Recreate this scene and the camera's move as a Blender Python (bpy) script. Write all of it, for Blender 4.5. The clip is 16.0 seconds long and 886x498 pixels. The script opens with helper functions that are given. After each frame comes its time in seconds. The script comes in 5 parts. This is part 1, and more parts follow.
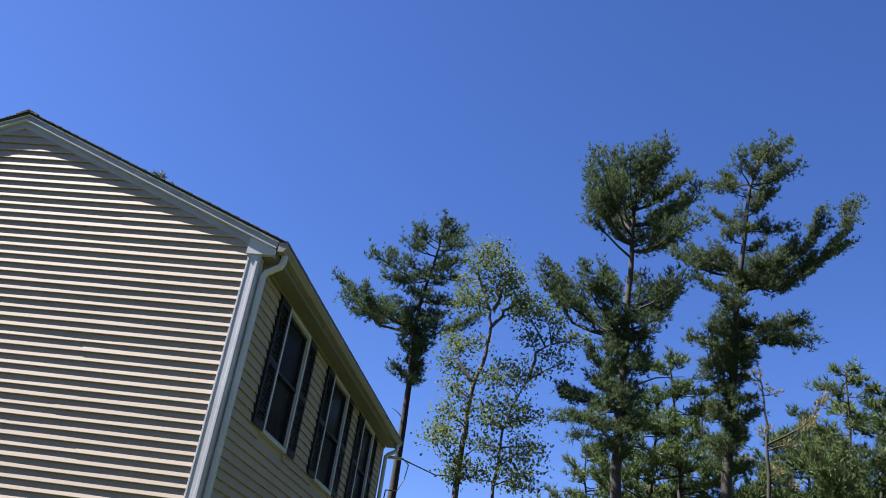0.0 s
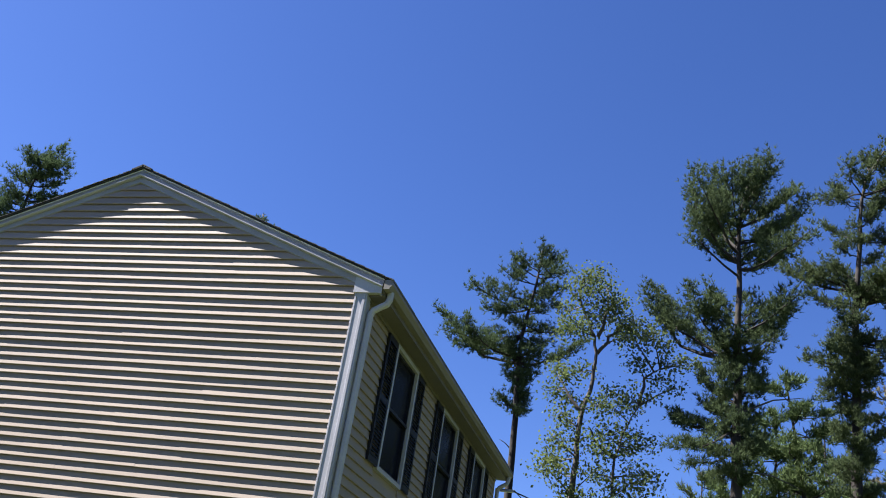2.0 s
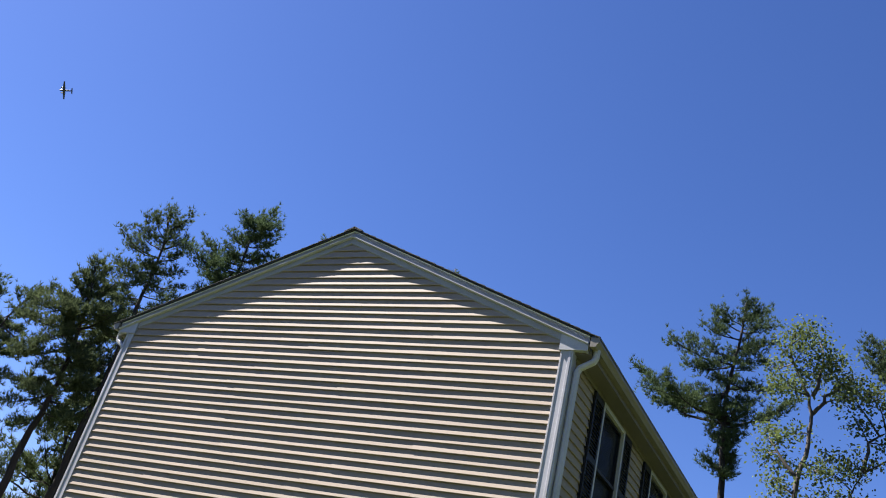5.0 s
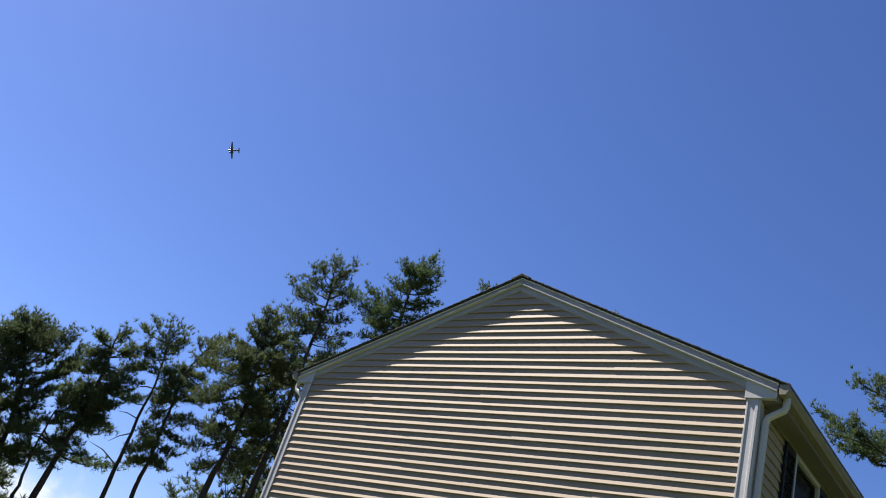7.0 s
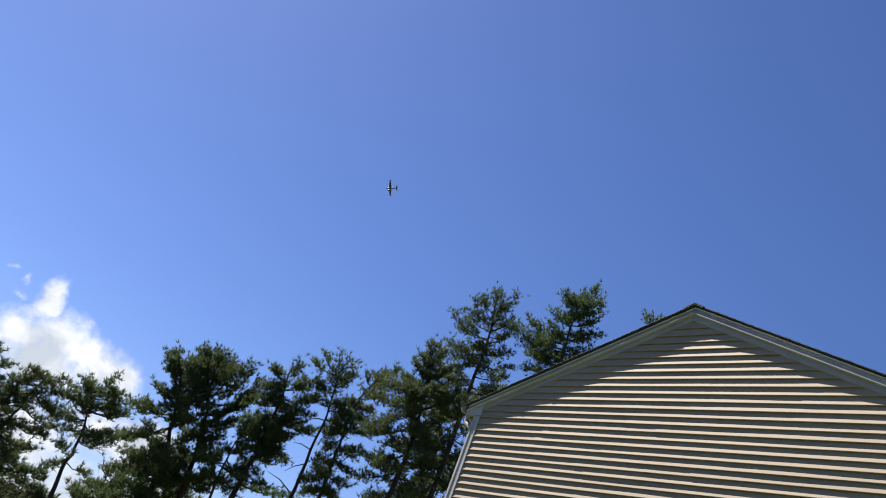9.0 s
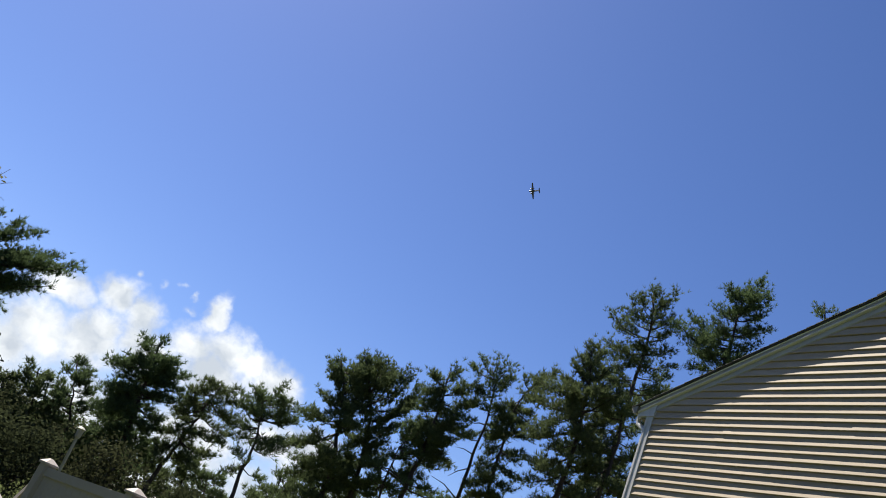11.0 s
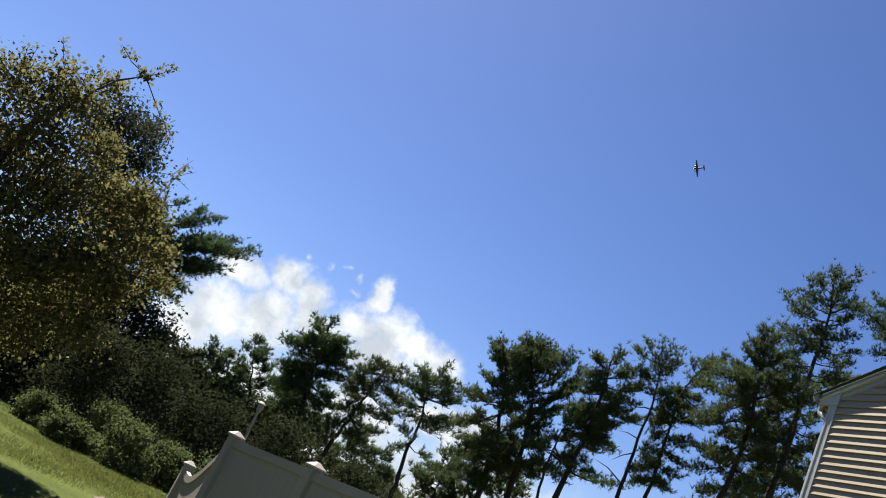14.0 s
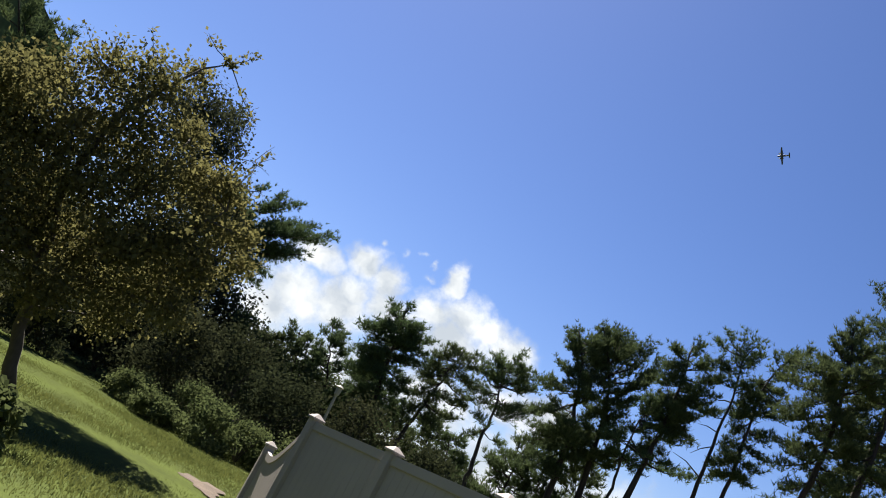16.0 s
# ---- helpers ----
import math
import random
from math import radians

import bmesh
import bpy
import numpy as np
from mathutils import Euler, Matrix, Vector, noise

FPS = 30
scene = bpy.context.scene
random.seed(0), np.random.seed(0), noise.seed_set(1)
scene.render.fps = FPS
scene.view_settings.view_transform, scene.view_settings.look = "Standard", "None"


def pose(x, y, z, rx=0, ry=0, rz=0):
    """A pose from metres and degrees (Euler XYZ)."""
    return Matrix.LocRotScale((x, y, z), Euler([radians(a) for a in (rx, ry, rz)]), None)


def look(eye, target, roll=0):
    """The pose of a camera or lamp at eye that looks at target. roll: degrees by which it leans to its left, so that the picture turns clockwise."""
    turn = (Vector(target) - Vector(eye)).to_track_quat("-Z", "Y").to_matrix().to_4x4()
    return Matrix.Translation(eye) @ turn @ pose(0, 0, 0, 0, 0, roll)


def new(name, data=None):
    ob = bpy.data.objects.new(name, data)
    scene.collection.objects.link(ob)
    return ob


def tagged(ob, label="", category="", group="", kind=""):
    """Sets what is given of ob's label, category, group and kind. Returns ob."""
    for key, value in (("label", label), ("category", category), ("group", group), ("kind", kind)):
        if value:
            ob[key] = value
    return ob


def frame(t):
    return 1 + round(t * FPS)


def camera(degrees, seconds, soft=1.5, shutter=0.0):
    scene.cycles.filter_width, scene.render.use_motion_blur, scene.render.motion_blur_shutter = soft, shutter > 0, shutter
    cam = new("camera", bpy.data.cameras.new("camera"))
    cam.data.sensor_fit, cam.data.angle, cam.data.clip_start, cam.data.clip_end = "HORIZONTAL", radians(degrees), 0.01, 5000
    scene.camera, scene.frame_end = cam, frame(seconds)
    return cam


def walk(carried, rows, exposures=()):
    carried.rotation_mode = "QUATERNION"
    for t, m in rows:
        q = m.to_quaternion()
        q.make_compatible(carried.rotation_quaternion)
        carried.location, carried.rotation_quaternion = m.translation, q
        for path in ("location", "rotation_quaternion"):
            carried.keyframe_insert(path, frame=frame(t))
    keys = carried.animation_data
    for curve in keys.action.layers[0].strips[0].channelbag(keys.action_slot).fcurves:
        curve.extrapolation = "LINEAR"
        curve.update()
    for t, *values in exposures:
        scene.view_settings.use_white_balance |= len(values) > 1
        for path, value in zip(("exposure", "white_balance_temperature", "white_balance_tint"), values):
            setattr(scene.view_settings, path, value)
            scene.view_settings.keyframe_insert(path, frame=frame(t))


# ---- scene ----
cam = camera(54.0, 16.0, soft=1.0)
PATH = [
    (0, (3.907, -8.896, 1.6), (3.587, -7.131, 2.484), 8.9),
    (0.5, (3.877, -8.901, 1.607), (3.484, -7.158, 2.506), 9.0),
    (1, (3.86, -8.923, 1.608), (3.404, -7.205, 2.524), 9.0),
    (1.5, (3.841, -8.92, 1.615), (3.336, -7.217, 2.534), 9.2),
    (2, (3.817, -8.924, 1.623), (3.279, -7.227, 2.535), 9.3),
    (2.5, (3.77, -8.931, 1.627), (3.181, -7.247, 2.531), 9.6),
    (3, (3.752, -8.97, 1.609), (3.1, -7.314, 2.52), 10.4),
    (3.5, (3.706, -8.969, 1.618), (2.99, -7.347, 2.542), 11.5),
    (3.7, (3.724, -8.971, 1.611), (2.978, -7.364, 2.538), 12.0),
    (6, (3.514, -9.1, 1.613), (2.436, -7.702, 2.553), 17.3),
    (6.5, (3.471, -9.119, 1.62), (2.319, -7.78, 2.559), 18.2),
    (7, (3.436, -9.171, 1.617), (2.213, -7.89, 2.546), 18.9),
    (7.5, (3.412, -9.212, 1.6), (2.122, -7.99, 2.519), 19.7),
    (8, (3.396, -9.19, 1.605), (2.036, -8.037, 2.511), 20.8),
    (8.5, (3.354, -9.187, 1.611), (1.929, -8.105, 2.504), 21.9),
    (9, (3.32, -9.241, 1.591), (1.843, -8.217, 2.467), 22.6),
    (11.3, (2.965, -9.279, 1.545), (1.265, -8.532, 2.287), 23.9),
    (11.5, (2.96, -9.293, 1.548), (1.243, -8.567, 2.275), 24.0),
    (12, (2.952, -9.294, 1.537), (1.198, -8.624, 2.227), 24.4),
    (12.5, (2.943, -9.307, 1.542), (1.16, -8.684, 2.201), 25.2),
    (13, (2.949, -9.318, 1.532), (1.144, -8.735, 2.164), 26.0),
    (13.5, (2.944, -9.325, 1.535), (1.119, -8.778, 2.143), 26.3),
    (14, (2.934, -9.331, 1.525), (1.091, -8.819, 2.108), 26.4),
    (14.5, (2.897, -9.336, 1.517), (1.036, -8.863, 2.078), 27.1),
    (15, (2.9, -9.35, 1.505), (1.024, -8.908, 2.039), 27.6),
    (15.5, (2.887, -9.354, 1.51), (0.997, -8.939, 2.015), 27.8),
    (16, (2.888, -9.366, 1.511), (0.985, -8.983, 1.993), 28.1),
]
EXPOSURE = [(0, 2.23, 6000, 13), (3.5, 2.2, 6050, 13), (7, 2.04, 6550, 10), (9, 1.88, 6750, 8), (12, 1.85, 6850, 5), (16, 1.86, 6900, 5)]
walk(cam, [(t, look(eye, target, roll)) for t, eye, target, roll in PATH], EXPOSURE)
SKY_STRENGTH, SKY_CAST = 0.0357, (0.815, 0.79, 1.005, 1)
CLOUD_GLOW = 0.31

# ---- world and sun ----
SUN = Vector((-5.7, -1.0, 7.45)).normalized()
sky_world = bpy.data.worlds.new("sky_world")
scene.world = sky_world
sky_world.use_nodes = True
wn, wl = sky_world.node_tree.nodes, sky_world.node_tree.links
sky = wn.new("ShaderNodeTexSky")
sky.sky_type, sky.sun_disc = "NISHITA", False
sky.sun_elevation = math.asin(SUN.z)
sky.sun_rotation = math.atan2(SUN.x, SUN.y)
sky.altitude, sky.air_density, sky.dust_density, sky.ozone_density = 500, 1.0, 0.5, 4.0
deep = wn.new("ShaderNodeHueSaturation")
deep.inputs["Saturation"].default_value = 1.1
cast = wn.new("ShaderNodeMix")
cast.data_type, cast.blend_type = "RGBA", "MULTIPLY"
cast.inputs[0].default_value, cast.inputs["B"].default_value = 1.0, SKY_CAST
wl.new(sky.outputs[0], cast.inputs["A"])
wl.new(cast.outputs["Result"], deep.inputs["Color"])
wl.new(deep.outputs[0], wn["Background"].inputs[0])
wn["Background"].inputs[1].default_value = SKY_STRENGTH
sun = new("sun", bpy.data.lights.new("sun", "SUN"))
sun.data.energy, sun.data.angle, sun.data.color = 5.0, radians(0.5), (1.0, 0.95, 0.87)
sun.matrix_world = look(SUN * 60, (0, 0, 0))


# ---- materials ----
def material(name, color, rough=0.6, metal=0.0, vary=0.15, scale=6.0, fine=60.0, bump=0.15, per_object=0.0, dirt=None, stretch=(1, 1, 1), gloss=0.3):
    """Principled surface with colour variation at two scales and a fine relief, in object metres."""
    m = bpy.data.materials.new(name)
    m.use_nodes = True
    n, l = m.node_tree.nodes, m.node_tree.links
    b = n["Principled BSDF"]
    b.inputs["Roughness"].default_value, b.inputs["Metallic"].default_value, b.inputs["Specular IOR Level"].default_value = rough, metal, gloss
    co = n.new("ShaderNodeTexCoord")
    mp = n.new("ShaderNodeMapping")
    mp.inputs["Scale"].default_value = stretch
    l.new(co.outputs["Object"], mp.inputs[0])
    big, small = n.new("ShaderNodeTexNoise"), n.new("ShaderNodeTexNoise")
    big.inputs["Scale"].default_value, small.inputs["Scale"].default_value = scale, fine
    big.inputs["Detail"].default_value, small.inputs["Detail"].default_value = 5, 3
    for x in (big, small):
        l.new(mp.outputs[0], x.inputs[0])
    mix = n.new("ShaderNodeMix")
    mix.data_type = "RGBA"
    dark = dirt or tuple(c * (1 - vary * 1.6) for c in color)
    mix.inputs["A"].default_value, mix.inputs["B"].default_value = (*dark, 1), (*[min(1, c * (1 + vary * 0.5)) for c in color], 1)
    ad = n.new("ShaderNodeMath")
    ad.operation, ad.use_clamp = "MULTIPLY_ADD", True
    l.new(small.outputs[0], ad.inputs[0])
    ad.inputs[1].default_value = 0.6
    l.new(big.outputs[0], ad.inputs[2])
    ramp = n.new("ShaderNodeMapRange")
    ramp.inputs["From Min"].default_value, ramp.inputs["From Max"].default_value = 0.5, 1.0
    l.new(ad.outputs[0], ramp.inputs[0])
    l.new(ramp.outputs[0], mix.inputs[0])
    col = mix.outputs["Result"]
    if per_object:
        info, hsv, mr = n.new("ShaderNodeObjectInfo"), n.new("ShaderNodeHueSaturation"), n.new("ShaderNodeMapRange")
        l.new(info.outputs["Random"], mr.inputs[0])
        mr.inputs["To Min"].default_value, mr.inputs["To Max"].default_value = 1 - per_object, 1 + per_object
        l.new(mr.outputs[0], hsv.inputs["Value"])
        l.new(col, hsv.inputs["Color"])
        col = hsv.outputs[0]
    l.new(col, b.inputs["Base Color"])
    bp = n.new("ShaderNodeBump")
    bp.inputs["Strength"].default_value, bp.inputs["Distance"].default_value = bump, 0.01
    l.new(small.outputs[0], bp.inputs["Height"])
    l.new(bp.outputs[0], b.inputs["Normal"])
    return m


def foliage(name, dark, light, through_light=0.35, rough=0.5, hue=0.03):
    """Leaves or needles: each island of its own shade, some light passing through."""
    m = bpy.data.materials.new(name)
    m.use_nodes = True
    n, l = m.node_tree.nodes, m.node_tree.links
    b = n["Principled BSDF"]
    geo, info = n.new("ShaderNodeNewGeometry"), n.new("ShaderNodeObjectInfo")
    mix = n.new("ShaderNodeMix")
    mix.data_type = "RGBA"
    mix.inputs["A"].default_value, mix.inputs["B"].default_value = (*dark, 1), (*light, 1)
    co, big = n.new("ShaderNodeTexCoord"), n.new("ShaderNodeTexNoise")
    big.inputs["Scale"].default_value = 0.9
    l.new(co.outputs["Object"], big.inputs[0])
    av = n.new("ShaderNodeMath")
    av.operation, av.use_clamp = "MULTIPLY_ADD", True
    l.new(geo.outputs["Random Per Island"], av.inputs[0])
    av.inputs[1].default_value = 0.6
    sc = n.new("ShaderNodeMapRange")
    sc.inputs["From Min"].default_value, sc.inputs["From Max"].default_value, sc.inputs["To Max"].default_value = 0.3, 0.7, 0.45
    l.new(big.outputs[0], sc.inputs[0])
    l.new(sc.outputs[0], av.inputs[2])
    l.new(av.outputs[0], mix.inputs[0])
    hsv, mr = n.new("ShaderNodeHueSaturation"), n.new("ShaderNodeMapRange")
    l.new(info.outputs["Random"], mr.inputs[0])
    mr.inputs["To Min"].default_value, mr.inputs["To Max"].default_value = 0.5 - hue * 0.5, 0.5 + hue * 0.5
    l.new(mr.outputs[0], hsv.inputs["Hue"])
    l.new(mix.outputs["Result"], hsv.inputs["Color"])
    l.new(hsv.outputs[0], b.inputs["Base Color"])
    b.inputs["Roughness"].default_value, b.inputs["Specular IOR Level"].default_value = rough, 0.0
    tr, ms = n.new("ShaderNodeBsdfTranslucent"), n.new("ShaderNodeMixShader")
    l.new(hsv.outputs[0], tr.inputs[0])
    ms.inputs[0].default_value = through_light
    l.new(b.outputs[0], ms.inputs[1])
    l.new(tr.outputs[0], ms.inputs[2])
    l.new(ms.outputs[0], n["Material Output"].inputs[0])
    return m


VINYL = material("tan_vinyl", (0.332, 0.272, 0.217), 0.6, vary=0.08, scale=1.5, fine=90, bump=0.08, per_object=0.05, gloss=0.08, stretch=(0.3, 0.3, 2))
TRIM = material("white_trim", (0.45, 0.44, 0.46), 0.4, vary=0.06, scale=2, fine=40, bump=0.05, dirt=(0.37, 0.36, 0.37))
# white trim darkened: the shade under the shingle edge is in the colour
RAKETRIM = material("shaded_rake_trim", (0.33, 0.32, 0.32), 0.45, vary=0.07, scale=2, fine=40, bump=0.05, dirt=(0.27, 0.26, 0.26))
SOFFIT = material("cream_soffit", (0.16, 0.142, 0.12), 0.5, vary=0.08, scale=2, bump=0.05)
GUTTER = material("cream_gutter", (0.22, 0.198, 0.168), 0.35, vary=0.08, scale=3, bump=0.04)
SHUTTER = material("black_shutter", (0.012, 0.012, 0.016), 0.45, vary=0.2, scale=4)
SHINGLE = material("charcoal_shingle", (0.045, 0.045, 0.05), 0.9, vary=0.35, scale=5, fine=120, bump=0.5, per_object=0.25)
FLASH = material("drip_edge", (0.7, 0.72, 0.76), 0.35, vary=0.05)
FENCE = material("grey_vinyl_fence", (0.315, 0.28, 0.276), 0.6, gloss=0.08, vary=0.05, scale=2, bump=0.04)
FOUNDATION = material("concrete", (0.4, 0.39, 0.37), 0.85, vary=0.2, scale=3, bump=0.4)
BARK = material("pine_bark", (0.032, 0.026, 0.022), 0.9, vary=0.4, scale=3, fine=25, bump=0.9, per_object=0.2, stretch=(1, 1, 0.25))
GREYBARK = material("grey_bark", (0.075, 0.063, 0.053), 0.9, vary=0.3, scale=3, fine=30, bump=0.6, per_object=0.15, stretch=(1, 1, 0.3))
CABLE = material("black_cable", (0.02, 0.02, 0.02), 0.5)
METAL = material("aluminium", (0.55, 0.56, 0.58), 0.35, 0.9, vary=0.1)
LAMPGREY = material("grey_post", (0.22, 0.215, 0.21), 0.6, vary=0.1)
DIRT = material("bare_dirt", (0.085, 0.06, 0.047), 0.95, vary=0.3, scale=4, fine=40, bump=0.8)
GRASSGROUND = material("lawn", (0.058, 0.072, 0.023), 0.9, vary=0.35, scale=0.8, fine=14, bump=0.8, dirt=(0.038, 0.045, 0.02), gloss=0.0)
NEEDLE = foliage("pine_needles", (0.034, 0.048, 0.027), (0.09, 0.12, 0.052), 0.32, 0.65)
# the same needles with sunlight painted into the colour: lighter and greener
NEEDLESUNLIT = foliage("sunlit_pine_needles", (0.045, 0.07, 0.03), (0.1, 0.13, 0.05), 0.25, 0.65)
NEEDLEDRY = foliage("dry_needles", (0.1, 0.085, 0.05), (0.2, 0.17, 0.09), 0.2, 0.6)
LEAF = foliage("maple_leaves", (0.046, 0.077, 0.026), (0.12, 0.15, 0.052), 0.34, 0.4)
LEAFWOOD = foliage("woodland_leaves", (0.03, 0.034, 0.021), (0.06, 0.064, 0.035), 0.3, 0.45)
# woodland leaf colour darkened to paint in the shade below the trees
LEAFSHADE = foliage("shaded_undergrowth_leaves", (0.021, 0.026, 0.015), (0.048, 0.054, 0.028), 0.22, 0.5)
LEAFAPPLE = foliage("apple_leaves", (0.06, 0.062, 0.028), (0.155, 0.143, 0.055), 0.48, 0.4)
LEAFSHRUB = foliage("shrub_leaves", (0.045, 0.062, 0.026), (0.11, 0.128, 0.055), 0.35, 0.45)
BLADE = foliage("grass_blades", (0.07, 0.084, 0.027), (0.15, 0.158, 0.05), 0.35, 0.5)


def glass_material():
    m = material("dark_window_glass", (0.012, 0.013, 0.018), 0.2, vary=0.1, bump=0.0)
    m.node_tree.nodes["Principled BSDF"].inputs["Specular IOR Level"].default_value = 0.04
    return m


GLASS = glass_material()


# ---- mesh helpers ----
def part(name, bm, mat, parent=None, label="", smooth=False):
    """Links a bmesh, or a ready mesh, as one object under a thing or a part."""
    if isinstance(bm, bmesh.types.BMesh):
        me = bpy.data.meshes.new(name)
        bmesh.ops.recalc_face_normals(bm, faces=bm.faces)
        bm.to_mesh(me)
        bm.free()
    else:
        me = bm
    if mat and not me.materials:
        me.materials.append(mat)
    if smooth:
        me.polygons.foreach_set("use_smooth", [True] * len(me.polygons))
    ob = new(name, me)
    ob.parent = parent
    return tagged(ob, label)


def thing(name, label, category, at=(0, 0, 0), group="", kind=""):
    ob = new(name)
    ob.location = at
    ob.empty_display_size = 0.2
    return tagged(ob, label, category, group, kind)


def box(bm, x0, x1, y0, y1, z0, z1, bevel=0.0):
    g = bmesh.ops.create_cube(bm, size=1.0, matrix=Matrix.LocRotScale(((x0 + x1) / 2, (y0 + y1) / 2, (z0 + z1) / 2), None, (abs(x1 - x0), abs(y1 - y0), abs(z1 - z0))))
    if bevel:
        es = {e for v in g["verts"] for e in v.link_edges}
        bmesh.ops.bevel(bm, geom=list(es), offset=bevel, segments=2, affect="EDGES", profile=0.5)
    return bm


def sweep(bm, section, a, b):
    """Straight prism: section points (Vectors) added to a and to b."""
    r0, r1 = [bm.verts.new(a + s) for s in section], [bm.verts.new(b + s) for s in section]
    k = len(section)
    for i in range(k):
        bm.faces.new((r0[i], r0[(i + 1) % k], r1[(i + 1) % k], r1[i]))
    bm.faces.new(r0)
    bm.faces.new(r1[::-1])
    return bm


def tube(bm, pts, radii, sides=7):
    """A tube through points with a radius at each."""
    rings = []
    for i, p in enumerate(pts):
        d = (pts[min(i + 1, len(pts) - 1)] - pts[max(i - 1, 0)]).normalized()
        u = d.cross(Vector((0.3, 0.9, 0.2))).normalized()
        v = d.cross(u)
        rings.append([bm.verts.new(p + (u * math.cos(a) + v * math.sin(a)) * radii[i]) for a in (math.tau * k / sides for k in range(sides))])
    for r, q in zip(rings, rings[1:]):
        for k in range(sides):
            bm.faces.new((r[k], r[(k + 1) % sides], q[(k + 1) % sides], q[k]))
    bm.faces.new(rings[0][::-1])
    bm.faces.new(rings[-1])
    return bm


# ---- house ----
XL, XR, XC, LONG = -7.26, 0.13, -3.54, 8.8
SLOPE, RIDGE, LIP, COURSE = 0.415, 7.6, 5.65, 0.1143
house = thing("house", "two-storey colonial house with tan vinyl siding and black shutters", "house")


def roof_z(x):
    return RIDGE - SLOPE * abs(x - XC)


# gable walls and side walls behind the siding
def gable_core(y0, y1):
    bm = bmesh.new()
    ring = [Vector((XL + 0.01, 0, 0)), Vector((XR - 0.01, 0, 0)), Vector((XR - 0.01, 0, 5.9)), Vector((XC, 0, RIDGE - 0.12)), Vector((XL + 0.01, 0, 5.9))]
    return sweep(bm, ring, Vector((0, y0, 0)), Vector((0, y1, 0)))


wall_gable = part("gable_wall", gable_core(0.004, 0.2), VINYL, house)
part("rear_gable_wall", gable_core(LONG - 0.2, LONG), VINYL, house)
WINDOWS = [(1.42, 2.38), (4.08, 5.08), (6.58, 7.46)]
bm = bmesh.new()
ys = [0.2] + [e for w in WINDOWS for e in w] + [LONG - 0.2]
zs = [0, 4.08, 5.66, 5.85]
cells = [[bm.verts.new((XR - 0.02, y, z)) for z in zs] for y in ys]
back = [[bm.verts.new((XR - 0.15, y, z)) for z in zs] for y in ys]
for i in range(len(ys) - 1):
    for j in range(3):
        if j == 1 and i % 2 == 1:
            for p, q in (((i, j), (i + 1, j)), ((i, j + 1), (i + 1, j + 1)), ((i, j), (i, j + 1)), ((i + 1, j), (i + 1, j + 1))):
                bm.faces.new((cells[p[0]][p[1]], cells[q[0]][q[1]], back[q[0]][q[1]], back[p[0]][p[1]]))
            continue
        for g in (cells, back):
            bm.faces.new((g[i][j], g[i + 1][j], g[i + 1][j + 1], g[i][j + 1]))
wall_side = part("side_wall", bm, VINYL, house)
part("far_side_wall", box(bmesh.new(), XL + 0.02, XL + 0.15, 0.2, LONG - 0.2, 0, 5.85), VINYL, house)
part("foundation", box(bmesh.new(), XL - 0.01, XR + 0.01, -0.02, LONG + 0.02, -0.3, 0.42), FOUNDATION, house)

# siding: each course a lapped board with a flat lower face and a coved top
PROFILE = [(0.0, 0.002), (0.0248, -0.001), (0.0278, 0.003), (0.0272, 0.008), (0.0145, 0.06), (0.002, 0.113), (0.0, 0.113)]


rng = random.Random(4)


def course_bm(a0, a1, b0, b1, along, out, wave=0.0):
    """Board from a0..a1 at its bottom and b0..b1 at its top, along a direction, standing out by another; wave bows its butt edge in and out."""
    bm = bmesh.new()
    top = PROFILE[-1][1]
    n = max(1, int((a1 - a0) / 0.28)) if wave else 1
    shift = rng.uniform(0, 50)
    ends = []
    for i in range(n + 1):
        f = i / n
        e0, e1 = a0 + (a1 - a0) * f, b0 + (b1 - b0) * f
        w = wave * noise.noise(Vector((e0 * 0.9 + shift, shift, 0)))
        ends.append([bm.verts.new(along * (e0 + (e1 - e0) * max(z, 0) / top) + out * (o + w * (o > 0.01)) + Vector((0, 0, z))) for o, z in PROFILE])
    k = len(PROFILE)
    for p, q in zip(ends, ends[1:]):
        for i in range(k):
            bm.faces.new((p[i], p[(i + 1) % k], q[(i + 1) % k], q[i]))
    bm.faces.new(ends[0])
    bm.faces.new(ends[-1][::-1])
    return bm


X, Y = Vector((1, 0, 0)), Vector((0, 1, 0))
for k in range(-16, 46):
    z = LIP - COURSE * k
    lim = lambda h: min(3.66, max(0.02, (RIDGE - 0.16 - h) / SLOPE))
    w0, w1 = lim(z), lim(z + COURSE)
    if w0 < 0.05:
        continue
    lo, hi = max(XC - w0, -7.14), min(XC + w0, 0.005)
    lo1, hi1 = max(XC - w1, -7.14), min(XC + w1, 0.005)
    cut = [rng.uniform(-5.9, -1.2)] if hi - lo > 4.2 else []
    if cut and rng.random() < 0.35:
        cut = [cut[0] - 1.6 if cut[0] > -3.4 else cut[0], cut[0] + 1.9 if cut[0] <= -3.4 else cut[0]]
    marks = [lo, *[c for c in cut if lo + 0.4 < c < hi - 0.4], hi]
    for i in range(len(marks) - 1):
        s0, s1 = marks[i], marks[i + 1]
        t0, t1 = (lo1 if i == 0 else s0), (hi1 if i == len(marks) - 2 else s1)
        ob = part("siding_board", course_bm(s0, s1 + (0.02 if i < len(marks) - 2 else 0), t0, t1 + (0.02 if i < len(marks) - 2 else 0), X, -Y, 0.0026), VINYL, wall_gable)
        ob.location = (0, -0.0012 * i, z + rng.uniform(-0.001, 0.001))

